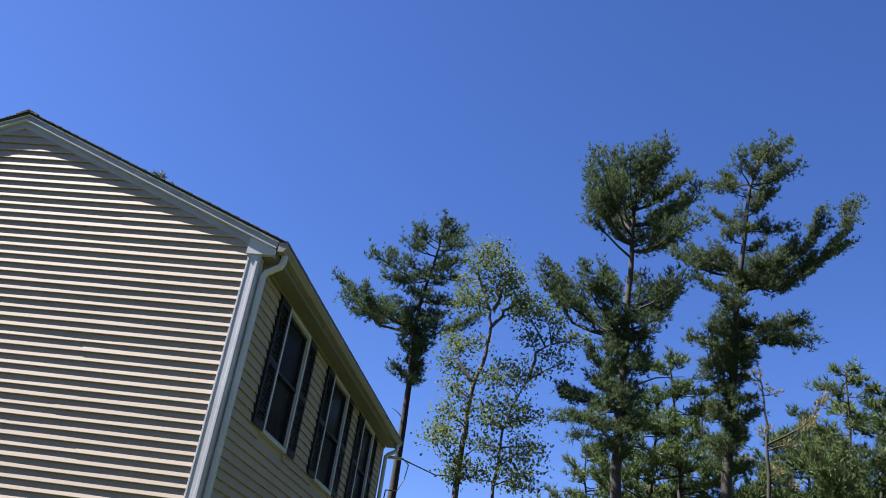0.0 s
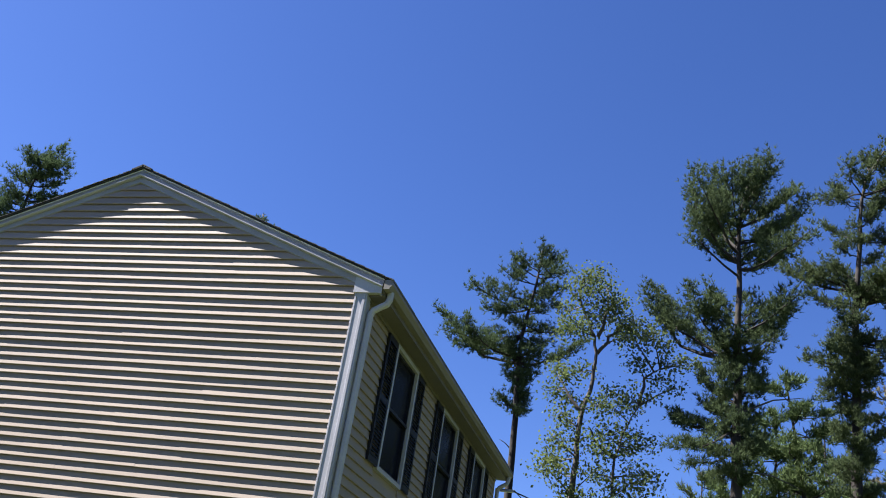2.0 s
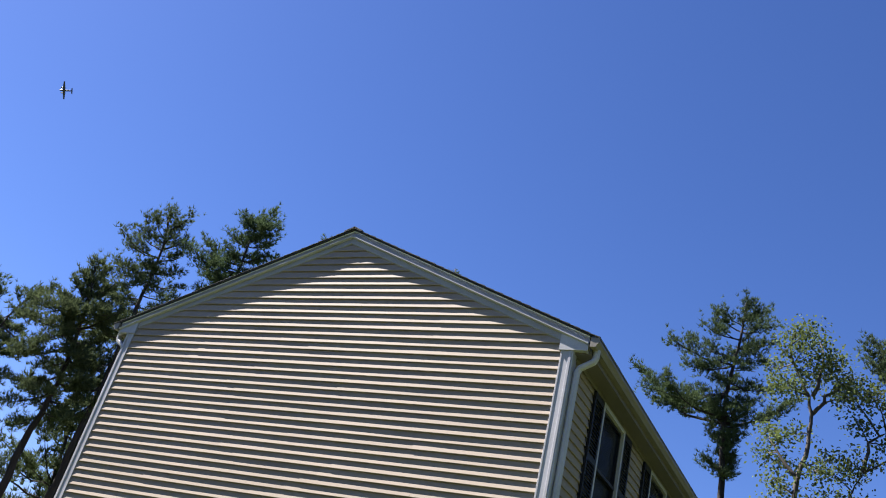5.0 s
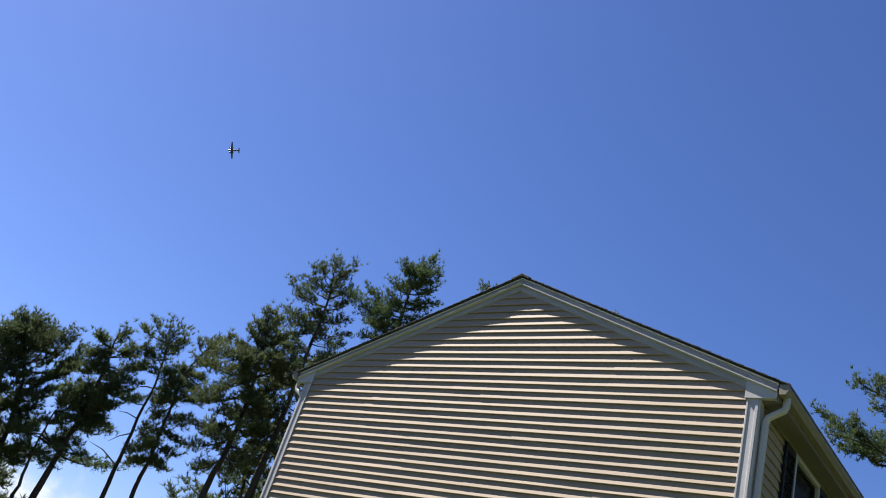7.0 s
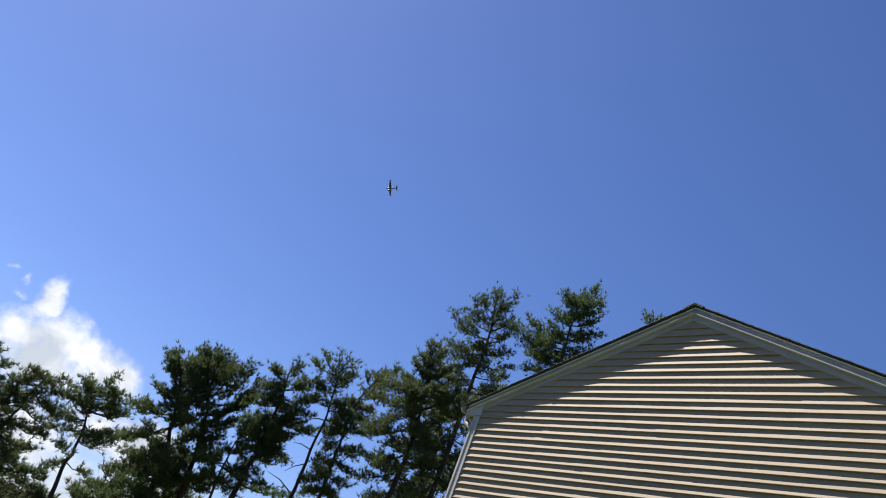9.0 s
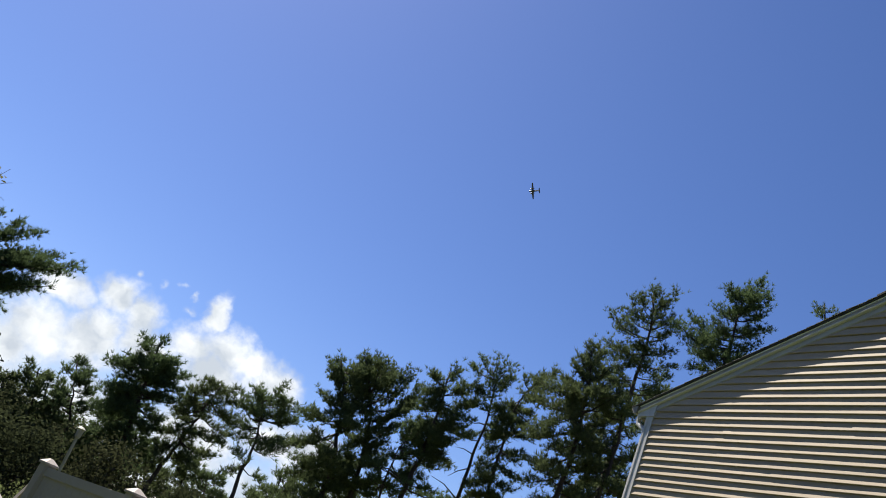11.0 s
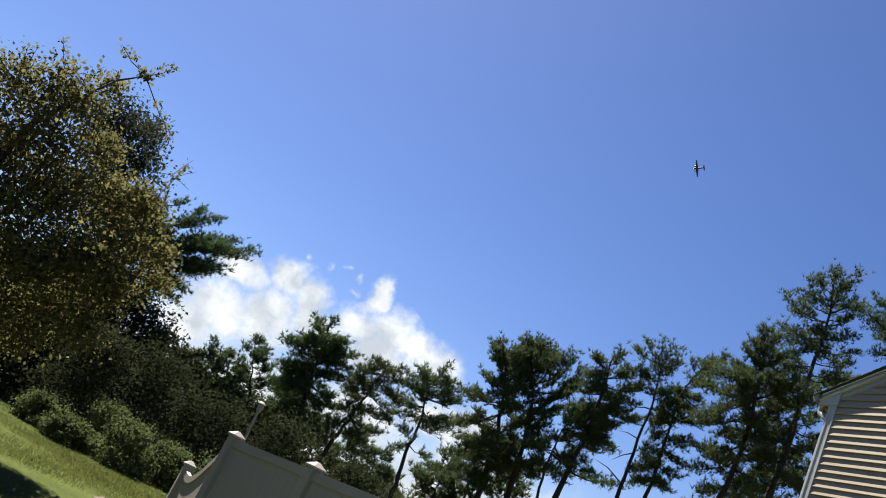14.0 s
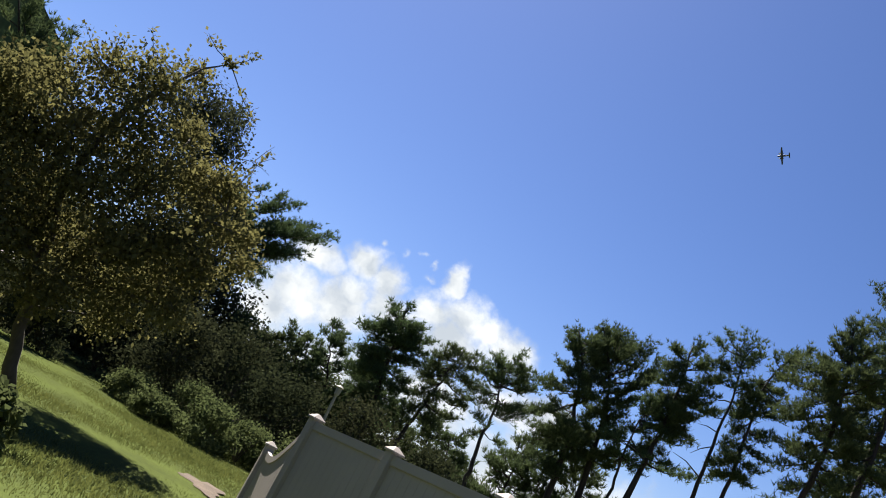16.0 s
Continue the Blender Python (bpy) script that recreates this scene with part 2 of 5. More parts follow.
for k in range(-1, 46):
    z = LIP - COURSE * k
    spans = [(0.1, LONG - 0.1)]
    if 4.0 - COURSE < z < 5.66:
        edges = [0.1] + [e for w in WINDOWS for e in (w[0] - 0.07, w[1] + 0.07)] + [LONG - 0.1]
        spans = list(zip(edges[::2], edges[1::2]))
    for s0, s1 in spans:
        ob = part("siding_board", course_bm(s0, s1, s0, s1, Y, X), VINYL, wall_side)
        ob.location = (XR - 0.02, 0, z)

# corner boards, grooved: a front face, a return on the side wall and two raised beads
for xa, xb in ((0.0, XR), (XL, -7.13)):
    s = 1 if xa == 0.0 else -1
    outer, inner = (xb, xa) if s > 0 else (xa, xb)
    board = part("corner_board", box(bmesh.new(), xa, xb, -0.026, 0.0, 0.4, 5.8, 0.004), TRIM, house)
    part("return_board", box(bmesh.new(), outer, outer + 0.024 * s, -0.026, 0.12, 0.4, 5.8, 0.004), TRIM, board)
    part("bead", box(bmesh.new(), outer - 0.03 * s, outer + 0.004 * s, -0.034, -0.026, 0.4, 5.8, 0.003), TRIM, board)
    part("bead", box(bmesh.new(), inner - 0.004 * s, inner + 0.018 * s, -0.032, -0.026, 0.4, 5.8, 0.003), TRIM, board)

# rake boards: a lower frieze, a crown strip above it and the drip edge
EAVE = 0.3
for s in (-1, 1):
    end = (XR + 0.2) if s > 0 else (XL - 0.2)
    # boards under the overhang take the shade-darkened trim, the lit bead the plain one
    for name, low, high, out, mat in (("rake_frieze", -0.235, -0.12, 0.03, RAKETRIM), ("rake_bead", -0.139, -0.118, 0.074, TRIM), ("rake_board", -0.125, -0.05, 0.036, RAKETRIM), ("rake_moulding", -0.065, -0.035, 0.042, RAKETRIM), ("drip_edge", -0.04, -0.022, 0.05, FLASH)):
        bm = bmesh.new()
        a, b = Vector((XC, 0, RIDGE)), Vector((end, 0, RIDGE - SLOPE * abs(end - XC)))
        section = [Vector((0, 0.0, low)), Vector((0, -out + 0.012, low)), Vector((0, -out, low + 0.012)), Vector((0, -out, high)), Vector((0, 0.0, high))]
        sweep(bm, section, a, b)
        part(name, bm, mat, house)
    # boxed return under the end of the rake
    x0, x1 = (-0.03, end) if s > 0 else (end, -7.11)
    za, zb = roof_z(x0) - 0.2, roof_z(x1) - 0.2
    bm = bmesh.new()
    ring = [Vector((x0, 0, 5.785)), Vector((x1, 0, 5.785)), Vector((x1, 0, max(zb + 0.1, 5.8))), Vector((x0, 0, za + 0.1))]
    sweep(bm, ring, Vector((0, -0.046, 0)), Vector((0, 0.02, 0)))
    part("eave_return", bm, TRIM, house)
    # roof slab
    bm = bmesh.new()
    over = (XR + EAVE + 0.04) if s > 0 else (XL - EAVE - 0.04)
    a, b = Vector((XC, 0, RIDGE)), Vector((over, 0, roof_z(over)))
    ring = [a + Vector((0, 0, -0.022)), b + Vector((0, 0, -0.022)), b, a]
    sweep(bm, ring, Vector((0, -0.075, 0)), Vector((0, LONG + 0.075, 0)))
    roof = part("roof", bm, SHINGLE, house)
    # shingle ends along the rake, each a little uneven
    n = 29
    for i in range(n):
        f0, f1 = i / n, (i + 1.06) / n
        p, q = a.lerp(b, f0), a.lerp(b, min(1, f1))
        bm = bmesh.new()
        lift = 0.012 + rng.uniform(0, 0.004)
        ring = [p + Vector((0, 0, -0.002)), q + Vector((0, 0, -0.002)), q + Vector((0, 0, lift)), p + Vector((0, 0, 0.003))]
        sweep(bm, ring, Vector((0, -0.086 - rng.uniform(0, 0.008), 0)), Vector((0, 0.9, 0)))
        part("shingle", bm, SHINGLE, roof)
    # soffit, fascia and gutter along the eave
    w = XR if s > 0 else XL
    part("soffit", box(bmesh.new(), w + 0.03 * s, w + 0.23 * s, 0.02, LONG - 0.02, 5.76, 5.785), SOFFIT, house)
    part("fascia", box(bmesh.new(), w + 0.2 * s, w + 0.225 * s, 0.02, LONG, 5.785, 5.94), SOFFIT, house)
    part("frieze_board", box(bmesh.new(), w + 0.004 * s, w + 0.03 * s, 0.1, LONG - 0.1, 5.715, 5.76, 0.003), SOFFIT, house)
    bm = bmesh.new()
    g = w + 0.226 * s
    prof = [(0, 0.12), (0, 0.0), (0.07, 0.0), (0.085, 0.03), (0.11, 0.055), (0.115, 0.12), (0.1, 0.12), (0.1, 0.11), (0.108, 0.108), (0.1, 0.06), (0.076, 0.037), (0.062, 0.008), (0.008, 0.008), (0.008, 0.12)]
    sweep(bm, [Vector((s * o, 0, z)) for o, z in prof], Vector((g, -0.07, 5.825)), Vector((g, LONG + 0.1, 5.825)))
    gutter = part("gutter", bm, GUTTER, house)
    bm = bmesh.new()
    cap = [(0, 0.12), (0, 0.0), (0.07, 0.0), (0.085, 0.03), (0.11, 0.055), (0.115, 0.12)]
    sweep(bm, [Vector((s * o, 0, z)) for o, z in cap], Vector((g, -0.076, 5.823)), Vector((g, -0.07, 5.823)))
    part("end_cap", bm, GUTTER, gutter)
    # downspout with its elbow back to the wall
    for yy in ((0.07, LONG - 0.07) if s > 0 else (0.07,)):
        bm = bmesh.new()
        sp = w + 0.07 * s
        path = [Vector((g + 0.05 * s, yy, 5.84)), Vector((g + 0.05 * s, yy, 5.74)), Vector((g + 0.03 * s, yy, 5.69)), Vector((sp + 0.03 * s, yy, 5.6)), Vector((sp, yy, 5.54)), Vector((sp, yy, 5.4)), Vector((sp, yy, 0.35)), Vector((sp + 0.06 * s, yy, 0.2)), Vector((sp + 0.25 * s, yy, 0.12))]
        tube(bm, path, [0.042] * len(path), 8)
        part("downspout", bm, TRIM, house, smooth=False)
bm = bmesh.new()
sweep(bm, [Vector((-0.16, 0, -0.055)), Vector((0, 0, 0.018)), Vector((0.16, 0, -0.055)), Vector((0.16, 0, -0.04)), Vector((0, 0, 0.034)), Vector((-0.16, 0, -0.04))], Vector((XC, -0.092, RIDGE)), Vector((XC, LONG + 0.12, RIDGE)))
part("ridge_cap", bm, SHINGLE, house)

# windows with their sashes and shutters
for y0, y1 in WINDOWS:
    z0, z1, xo = 4.08, 5.66, XR + 0.012
    bm = bmesh.new()
    t = 0.055
    for a, b, c, d in ((y0 - t, y0, z0 - t, z1 + t), (y1, y1 + t, z0 - t, z1 + t), (y0, y1, z0 - t, z0), (y0, y1, z1, z1 + t)):
        box(bm, XR - 0.05, xo + 0.028, a, b, c, d, 0.003)
    win = part("window", bm, TRIM, house, "white vinyl double-hung window")
    bm = bmesh.new()
    mid = (z0 + z1) / 2
    for a, b, c, d, o in ((y0, y1, mid - 0.02, mid + 0.02, 0.0), (y0, y0 + 0.035, z0, z1, -0.01), (y1 - 0.035, y1, z0, z1, -0.01), (y0, y1, z0, z0 + 0.04, -0.01), (y0, y1, z1 - 0.035, z1, -0.01)):
        box(bm, XR - 0.045, xo + o - 0.006, a, b, c, d)
    part("sash", bm, SHUTTER, win, "dark sash")
    part("pane", box(bmesh.new(), XR - 0.05, XR - 0.042, y0 + 0.035, y1 - 0.035, z0 + 0.04, mid - 0.02), GLASS, win)
    part("pane", box(bmesh.new(), XR - 0.04, XR - 0.032, y0 + 0.035, y1 - 0.035, mid + 0.02, z1 - 0.035), GLASS, win)
    for a, b in ((y0 - t - 0.39, y0 - t - 0.005), (y1 + t + 0.005, y1 + t + 0.39)):
        bm = bmesh.new()
        xs = XR + 0.006
        for c, d, e, f in ((a, a + 0.05, z0 - 0.03, z1 + 0.04), (b - 0.05, b, z0 - 0.03, z1 + 0.04), (a + 0.05, b - 0.05, z0 - 0.03, z0 + 0.05), (a + 0.05, b - 0.05, z1 - 0.04, z1 + 0.04), (a + 0.05, b - 0.05, mid - 0.04, mid + 0.04)):
            box(bm, xs, xs + 0.032, c, d, e, f)
        sh = part("shutter", bm, SHUTTER, house, "black louvred shutter")
        for q in range(34):
            zz = z0 + 0.06 + q * 0.0445
            if abs(zz - mid) < 0.05:
                continue
            lm = box(bmesh.new(), xs + 0.006, xs + 0.026, a + 0.048, b - 0.048, zz, zz + 0.03)
            for v in lm.verts:
                v.co.x += 0.012 if v.co.z < zz + 0.015 else -0.004
            part("louvre", lm, SHUTTER, sh)

# ---- trees ----
tree_rng = np.random.RandomState(11)


def mesh_from(name, verts, faces_n):
    """Mesh of loose polygons, each with faces_n corners, from an array of corners."""
    me = bpy.data.meshes.new(name)
    nv = len(verts)
    me.vertices.add(nv)
    me.vertices.foreach_set("co", np.ascontiguousarray(verts, dtype=np.float32).ravel())
    me.loops.add(nv)
    me.loops.foreach_set("vertex_index", np.arange(nv, dtype=np.int32))
    me.polygons.add(nv // faces_n)
    me.polygons.foreach_set("loop_start", np.arange(0, nv, faces_n, dtype=np.int32))
    me.update(calc_edges=True)
    return me


def unit(v):
    return v / np.maximum(np.linalg.norm(v, axis=-1, keepdims=True), 1e-6)


def needle_mesh(name, at, way, count, length, width):
    """Tufts of needles: each needle a slim blade that springs from its tuft's middle."""
    r = tree_rng
    n = len(at)
    a = np.repeat(at, count, axis=0)
    d = unit(np.repeat(way, count, axis=0) * 0.9 + r.normal(size=(n * count, 3)) * 0.55)
    side = unit(np.cross(d, r.normal(size=d.shape)))
    ln = length * r.uniform(0.65, 1.2, size=(n * count, 1))
    w = width * r.uniform(0.7, 1.3, size=(n * count, 1))
    foot = a + d * ln * 0.12
    tri = np.stack([foot - side * w, foot + side * w, a + d * ln], axis=1)
    return mesh_from(name, tri.reshape(-1, 3), 3)


def leaf_mesh(name, at, size, up=0.5):
    """Leaves: each a folded diamond in a direction of its own."""
    r = tree_rng
    n = len(at)
    d = unit(r.normal(size=(n, 3)) + np.array([0, 0, -0.25]))
    nrm = unit(r.normal(size=(n, 3)) * (1 - up) + np.array([0, 0, up]))
    s = unit(np.cross(d, nrm))
    ln = size * r.uniform(0.6, 1.3, size=(n, 1))
    q = np.stack([at, at + d * ln * 0.5 + s * ln * 0.33 + nrm * ln * 0.06, at + d * ln, at + d * ln * 0.5 - s * ln * 0.33 + nrm * ln * 0.06], axis=1)
    return mesh_from(name, q.reshape(-1, 3), 4)


def along(pts, z):
    """The point of a trunk at height z."""
    for a, b in zip(pts, pts[1:]):
        if z <= b.z:
            f = (z - a.z) / max(b.z - a.z, 1e-3)
            return a.lerp(b, max(f, 0))
    return pts[-1].copy()


def pine(label, radius, trunk, limbs, fill=0.5, auto=0.0, low=0.25, mat=None, sparse=1.0, thick=1.0, fine=1.0, stubs=(), sleeve=None):
    """A pine: trunk points, limbs as (height on the trunk, tip); fill adds limbs all round; auto grows the whole crown, as wide as that part of its height;
    stubs are bare dead limbs; sleeve, as (from, to, reach, count), clothes the trunk in short shoots."""
    r = tree_rng
    base = Vector(trunk[0])
    tree = thing("pine_tree", label, "pine tree", base, "pines round the house")
    pts = [Vector(p) - base for p in trunk]
    top = pts[-1].z
    bm = bmesh.new()
    ring = []
    for i in range(25):
        z = top * i / 24
        p = along(pts, z)
        ring.append((p + Vector((r.normal() * 0.02, r.normal() * 0.02, 0)), max(0.02, radius * (1.15 - z / top) * (1.25 if i == 0 else 1))))
    tube(bm, [p for p, _ in ring], [w for _, w in ring], 9)
    part("trunk", bm, BARK, tree, smooth=True)
    shoots = [(h, Vector(t) - base) for h, *t in limbs]
    if auto:
        n = int(26 * thick + top * 1.6)
        for i in range(n):
            f = low + (1 - low) * (i + r.uniform(0, 1)) / n
            h = top * min(f, 0.98)
            reach = auto * top * (1.04 - ((f - low) / (1 - low)) ** 1.3) * r.uniform(0.55, 1.1) * (0.75 + 0.25 * min(1, (f - low) * 6)) + 0.25
            a = r.uniform(0, math.tau)
            p = along(pts, h)
            shoots.append((h, p + Vector((math.cos(a) * reach, math.sin(a) * reach, reach * r.uniform(0.0, 0.55)))))
    elif fill and shoots:
        for h, tip in list(shoots):
            if r.uniform() > fill:
                continue
            p = along(pts, h + r.uniform(-0.25, 0.25))
            d = Matrix.Rotation(r.normal() * 0.35, 3, "Z") @ (tip - p)
            shoots.append((h, p + d * r.uniform(0.6, 0.9) + Vector((0, 0, r.uniform(-0.25, 0.15)))))
        hs = sorted(shoots, key=lambda s: s[0])
        for i in range(int(len(limbs) * fill * 1.5)):
            h, tip = hs[r.randint(len(hs))]
            p = along(pts, h)
            d = tip - p
            h2 = min(top * 0.97, max(hs[0][0], h + r.normal() * 0.3))
            a = r.uniform(0.9, 2.2) * r.choice([-1, 1])
            d = Matrix.Rotation(a, 3, "Z") @ d
            shoots.append((h2, along(pts, h2) + d * r.uniform(0.45, 0.85)))
        for i in range(int((top - hs[0][0]) * 3.2 * fill + 4)):
            h = r.uniform(hs[0][0], top * 0.98)
            a, q = r.uniform(0, math.tau), r.uniform(0.35, 0.85)
            shoots.append((h, along(pts, h) + Vector((math.cos(a) * q, math.sin(a) * q, r.uniform(-0.1, 0.35)))))
    if sleeve:
        for i in range(sleeve[3]):
            h = sleeve[0] + (sleeve[1] - sleeve[0]) * (i + r.uniform()) / sleeve[3]
            a, q = r.uniform(0, math.tau), sleeve[2] * r.uniform(0.35, 1.0) * (0.7 + 0.3 * math.sin(h * 4.1))
            shoots.append((h, along(pts, h) + Vector((math.cos(a) * q, math.sin(a) * q, q * r.uniform(-0.1, 0.5)))))
    for h, *t in stubs:
        a, e = along(pts, h), Vector(t) - base
        q = (e - a).length
        kink = a.lerp(e, 0.55) + Vector((0, 0, 0.08 * q))
        part("dead_limb", tube(bmesh.new(), [a, kink, e], [min(0.012 + 0.014 * q, 0.05), 0.012 + 0.005 * q, 0.006], 5), GREYBARK, tree, "bare grey dead limb")
    at, way = [], []
    upv = np.array([0, 0, 1.0])
    for h, tip in shoots:
        a = along(pts, h)
        d = (tip - a) * 0.95
        ln = d.length
        if ln < 0.15:
            continue
        bend = Vector((0, 0, -0.1 * ln)) if d.z < ln * 0.7 else Vector((d.x * 0.25, d.y * 0.25, -0.05 * ln))
        curve = [a + d * s + bend * math.sin(math.pi * s) + Vector((r.normal(), r.normal(), r.normal())) * 0.02 * ln * (0 < s < 1) for s in (0, 0.2, 0.4, 0.6, 0.8, 1)]
        wl = min(0.011 * ln + 0.008, radius * 0.45)
        part("limb", tube(bmesh.new(), curve, [wl * (1.1 - s) + 0.005 for s in (0, 0.2, 0.4, 0.6, 0.8, 1)], 5), BARK, tree)
        c = np.array([list(p) for p in curve])
        ln_dir = np.array(list(d / ln))
        flat = np.array(list(d.cross(Vector((0, 0, 1))).normalized())) if abs(d.z) < 0.97 * ln else np.array([1.0, 0, 0])
        m = int((7 + ln * 8) * sparse * thick / fine)
        for j in range(m):
            s = r.uniform(0.22, 1.0) ** 0.8
            k = min(int(s * 5), 4)
            p = c[k] + (c[k + 1] - c[k]) * (s * 5 - k)
            sgn = r.choice([-1, 1])
            tw = ln_dir * r.uniform(0.3, 1.0) + flat * sgn * r.uniform(0.3, 1.0) + upv * r.uniform(-0.05, 0.5)
            tw /= np.linalg.norm(tw)
            tl = min(0.34 * ln * (1.25 - s) + 0.2, 1.0) * r.uniform(0.4, 1.15)
            q = max(2, int(tl / (0.1 * fine)))
            f = np.linspace(0.2, 1, q)[:, None]
            at.append(p + tw * tl * f + r.normal(size=(q, 3)) * 0.06)
            way.append(np.tile(tw * 0.55 + upv * 0.75, (q, 1)))
    for q in range(4):
        at.append(np.array([list(pts[-1] - Vector((0, 0, 0.12 * q)))]))
        way.append(upv[None])
    at, way = np.concatenate(at), np.concatenate(way)
    part("crown", needle_mesh("crown", at, way, 9, 0.185 * fine, 0.0135 * fine), mat or NEEDLE, tree)
    return tree


def broadleaf(label, radius, stems, clumps, leaf=0.09, mat=None, per=100, twigs=(), bare=()):
    """A leafy tree: stems as points, clumps as (x, y, z, radius) that branches reach and leaves gather in."""
    r = tree_rng
    base = Vector(stems[0][0])
    base.z = 0
    tree = thing("leafy_tree", label, "tree", base, "leafy trees")
    nodes = []
    for i, st in enumerate(stems):
        pts = [Vector(p) - base for p in st]
        w = radius * (1 if i == 0 else 0.6)
        fine = []
        for a, b in zip(pts, pts[1:]):
            fine += [a.lerp(b, s) + Vector((r.normal(), r.normal(), 0)) * 0.025 for s in (0, 0.34, 0.67)]
        fine.append(pts[-1])
        k = len(fine)
        part("trunk" if i == 0 else "stem", tube(bmesh.new(), fine, [max(0.012, w * (1.1 - q / k)) for q in range(k)], 8), GREYBARK, tree, smooth=True)
        nodes += fine[2:]
    at = []
    for x, y, z, cr in clumps:
        c = Vector((x, y, z)) - base
        near = min(nodes, key=lambda p: (p - c).length + (0.7 if p.z > c.z else 0))
        mid = near.lerp(c, 0.5) + Vector((r.normal(), r.normal(), r.normal() * 0.5)) * 0.08 * cr
        wl = 0.012 + 0.016 * (c - near).length
        part("branch", tube(bmesh.new(), [near, mid, c], [wl, wl * 0.7, 0.006], 5), GREYBARK, tree)
        subs = max(5, int(16 * cr ** 0.5 + 5))
        for q in range(subs):
            v = r.normal(size=3)
            v = v / np.linalg.norm(v) * cr * r.uniform(0.3, 1.15)
            v[2] *= 0.8
            m = max(6, int(per * cr * cr / subs * 15))
            sig = np.array([0.48, 0.48, 0.36]) * cr
            at.append(np.array(list(c)) + v + r.normal(size=(m, 3)) * sig)
            if q % 2 == 0:
                e = c + Vector(v)
                part("twig", tube(bmesh.new(), [c, c.lerp(e, 0.5) + Vector((0, 0, 0.05 * cr)), e], [0.006, 0.005, 0.003], 4), GREYBARK, tree)
    for p in twigs:
        e = Vector(p) - base
        s = Vector(min((c for c in clumps), key=lambda c: (Vector(c[:3]) - Vector(p)).length)[:3]) - base
        mid = s.lerp(e, 0.55) + Vector((0, 0, -0.05))
        part("twig", tube(bmesh.new(), [s, mid, e], [0.01, 0.007, 0.003], 4), GREYBARK, tree)
        f = r.uniform(0.35, 1, size=(34, 1))
        at.append(np.array(list(s)) + (np.array(list(e)) - np.array(list(s))) * f + r.normal(size=(34, 3)) * 0.035)
    for p, q in bare:
        a, b = Vector(p) - base, Vector(q) - base
        part("twig", tube(bmesh.new(), [a, a.lerp(b, 0.5) + Vector((0, 0, 0.06)), b], [0.016, 0.012, 0.006], 4), GREYBARK, tree, "bare leafless twig")
    part("crown", leaf_mesh("crown", np.concatenate(at), leaf), mat or LEAF, tree)
    return tree


pine('tall bare-trunked pine with a flat windswept crown', 0.17, [(-1.1, 16.6, 0.0), (-1.1, 16.6, 6.6), (-1.1, 16.6, 8.2), (-1.1, 16.6, 9.6), (-1.2, 16.6, 10.7), (-1.2, 16.6, 11.9), (-1.1, 16.6, 12.8), (-1.0, 16.6, 13.4), (-0.9, 16.7, 14.4), (-0.8, 16.7, 15.4)],
     [(11.3, -4.2, 17.3, 13.2), (11.4, -2.9, 15.1, 12.2), (11.5, -2.3, 15.9, 11.8), (12.2, -3.6, 15.6, 11.9), (12.2, -3.6, 17.3, 12.1), (12.3, -2.5, 16.8, 12.4), (13.2, -3.0, 15.9, 13.8), (13.2, -2.4, 15.9, 12.8), (13.2, -2.0, 15.8, 12.8), (13.5, -2.5, 16.7, 14.2), (14.1, -2.0, 16.2, 14.4), (14.4, -1.8, 16.7, 15.1), (14.6, -1.4, 16.1, 14.9), (14.9, -0.7, 16.5, 15.5), (14.4, 0.2, 16.2, 14.4), (13.8, 0.2, 16.3, 13.9), (14.8, -0.2, 17.0, 15.3), (13.7, -0.1, 16.5, 13.3), (14.5, -0.3, 16.6, 14.6), (13.7, -0.4, 16.4, 13.6), (13.6, -1.5, 16.7, 13.3), (12.6, -0.0, 17.2, 12.7), (12.2, -0.3, 16.6, 12.0), (12.4, -0.5, 16.9, 12.7), (12.2, -1.6, 16.3, 11.8), (12.7, -1.6, 16.6, 12.7), (14.1, -1.6, 16.9, 14.8), (14.0, -0.7, 16.9, 14.5)],
     stubs=[(13.0, -0.4, 16.8, 13.1), (8.5, -1.5, 16.5, 8.8), (10.2, -0.6, 16.7, 10.4)], fill=0.25, sleeve=(9.6, 11.9, 0.75, 46), fine=0.85, thick=1.25)
TOP_CLUMPS = [(1.0, 13.8, 12.9, 0.33), (0.8, 13.5, 12.3, 0.28), (0.5, 14.3, 12.1, 0.28), (1.2, 13.6, 12.3, 0.33), (1.6, 14.4, 13.0, 0.28), (1.9, 13.7, 12.2, 0.40), (1.8, 14.2, 11.9, 0.40), (1.4, 13.7, 11.7, 0.40), (2.2, 14.6, 11.8, 0.40), (2.4, 13.9, 11.7, 0.28), (2.3, 13.6, 11.1, 0.28), (1.0, 13.3, 11.2, 0.40), (1.4, 13.2, 12.7, 0.40), (0.8, 13.6, 11.3, 0.40)]
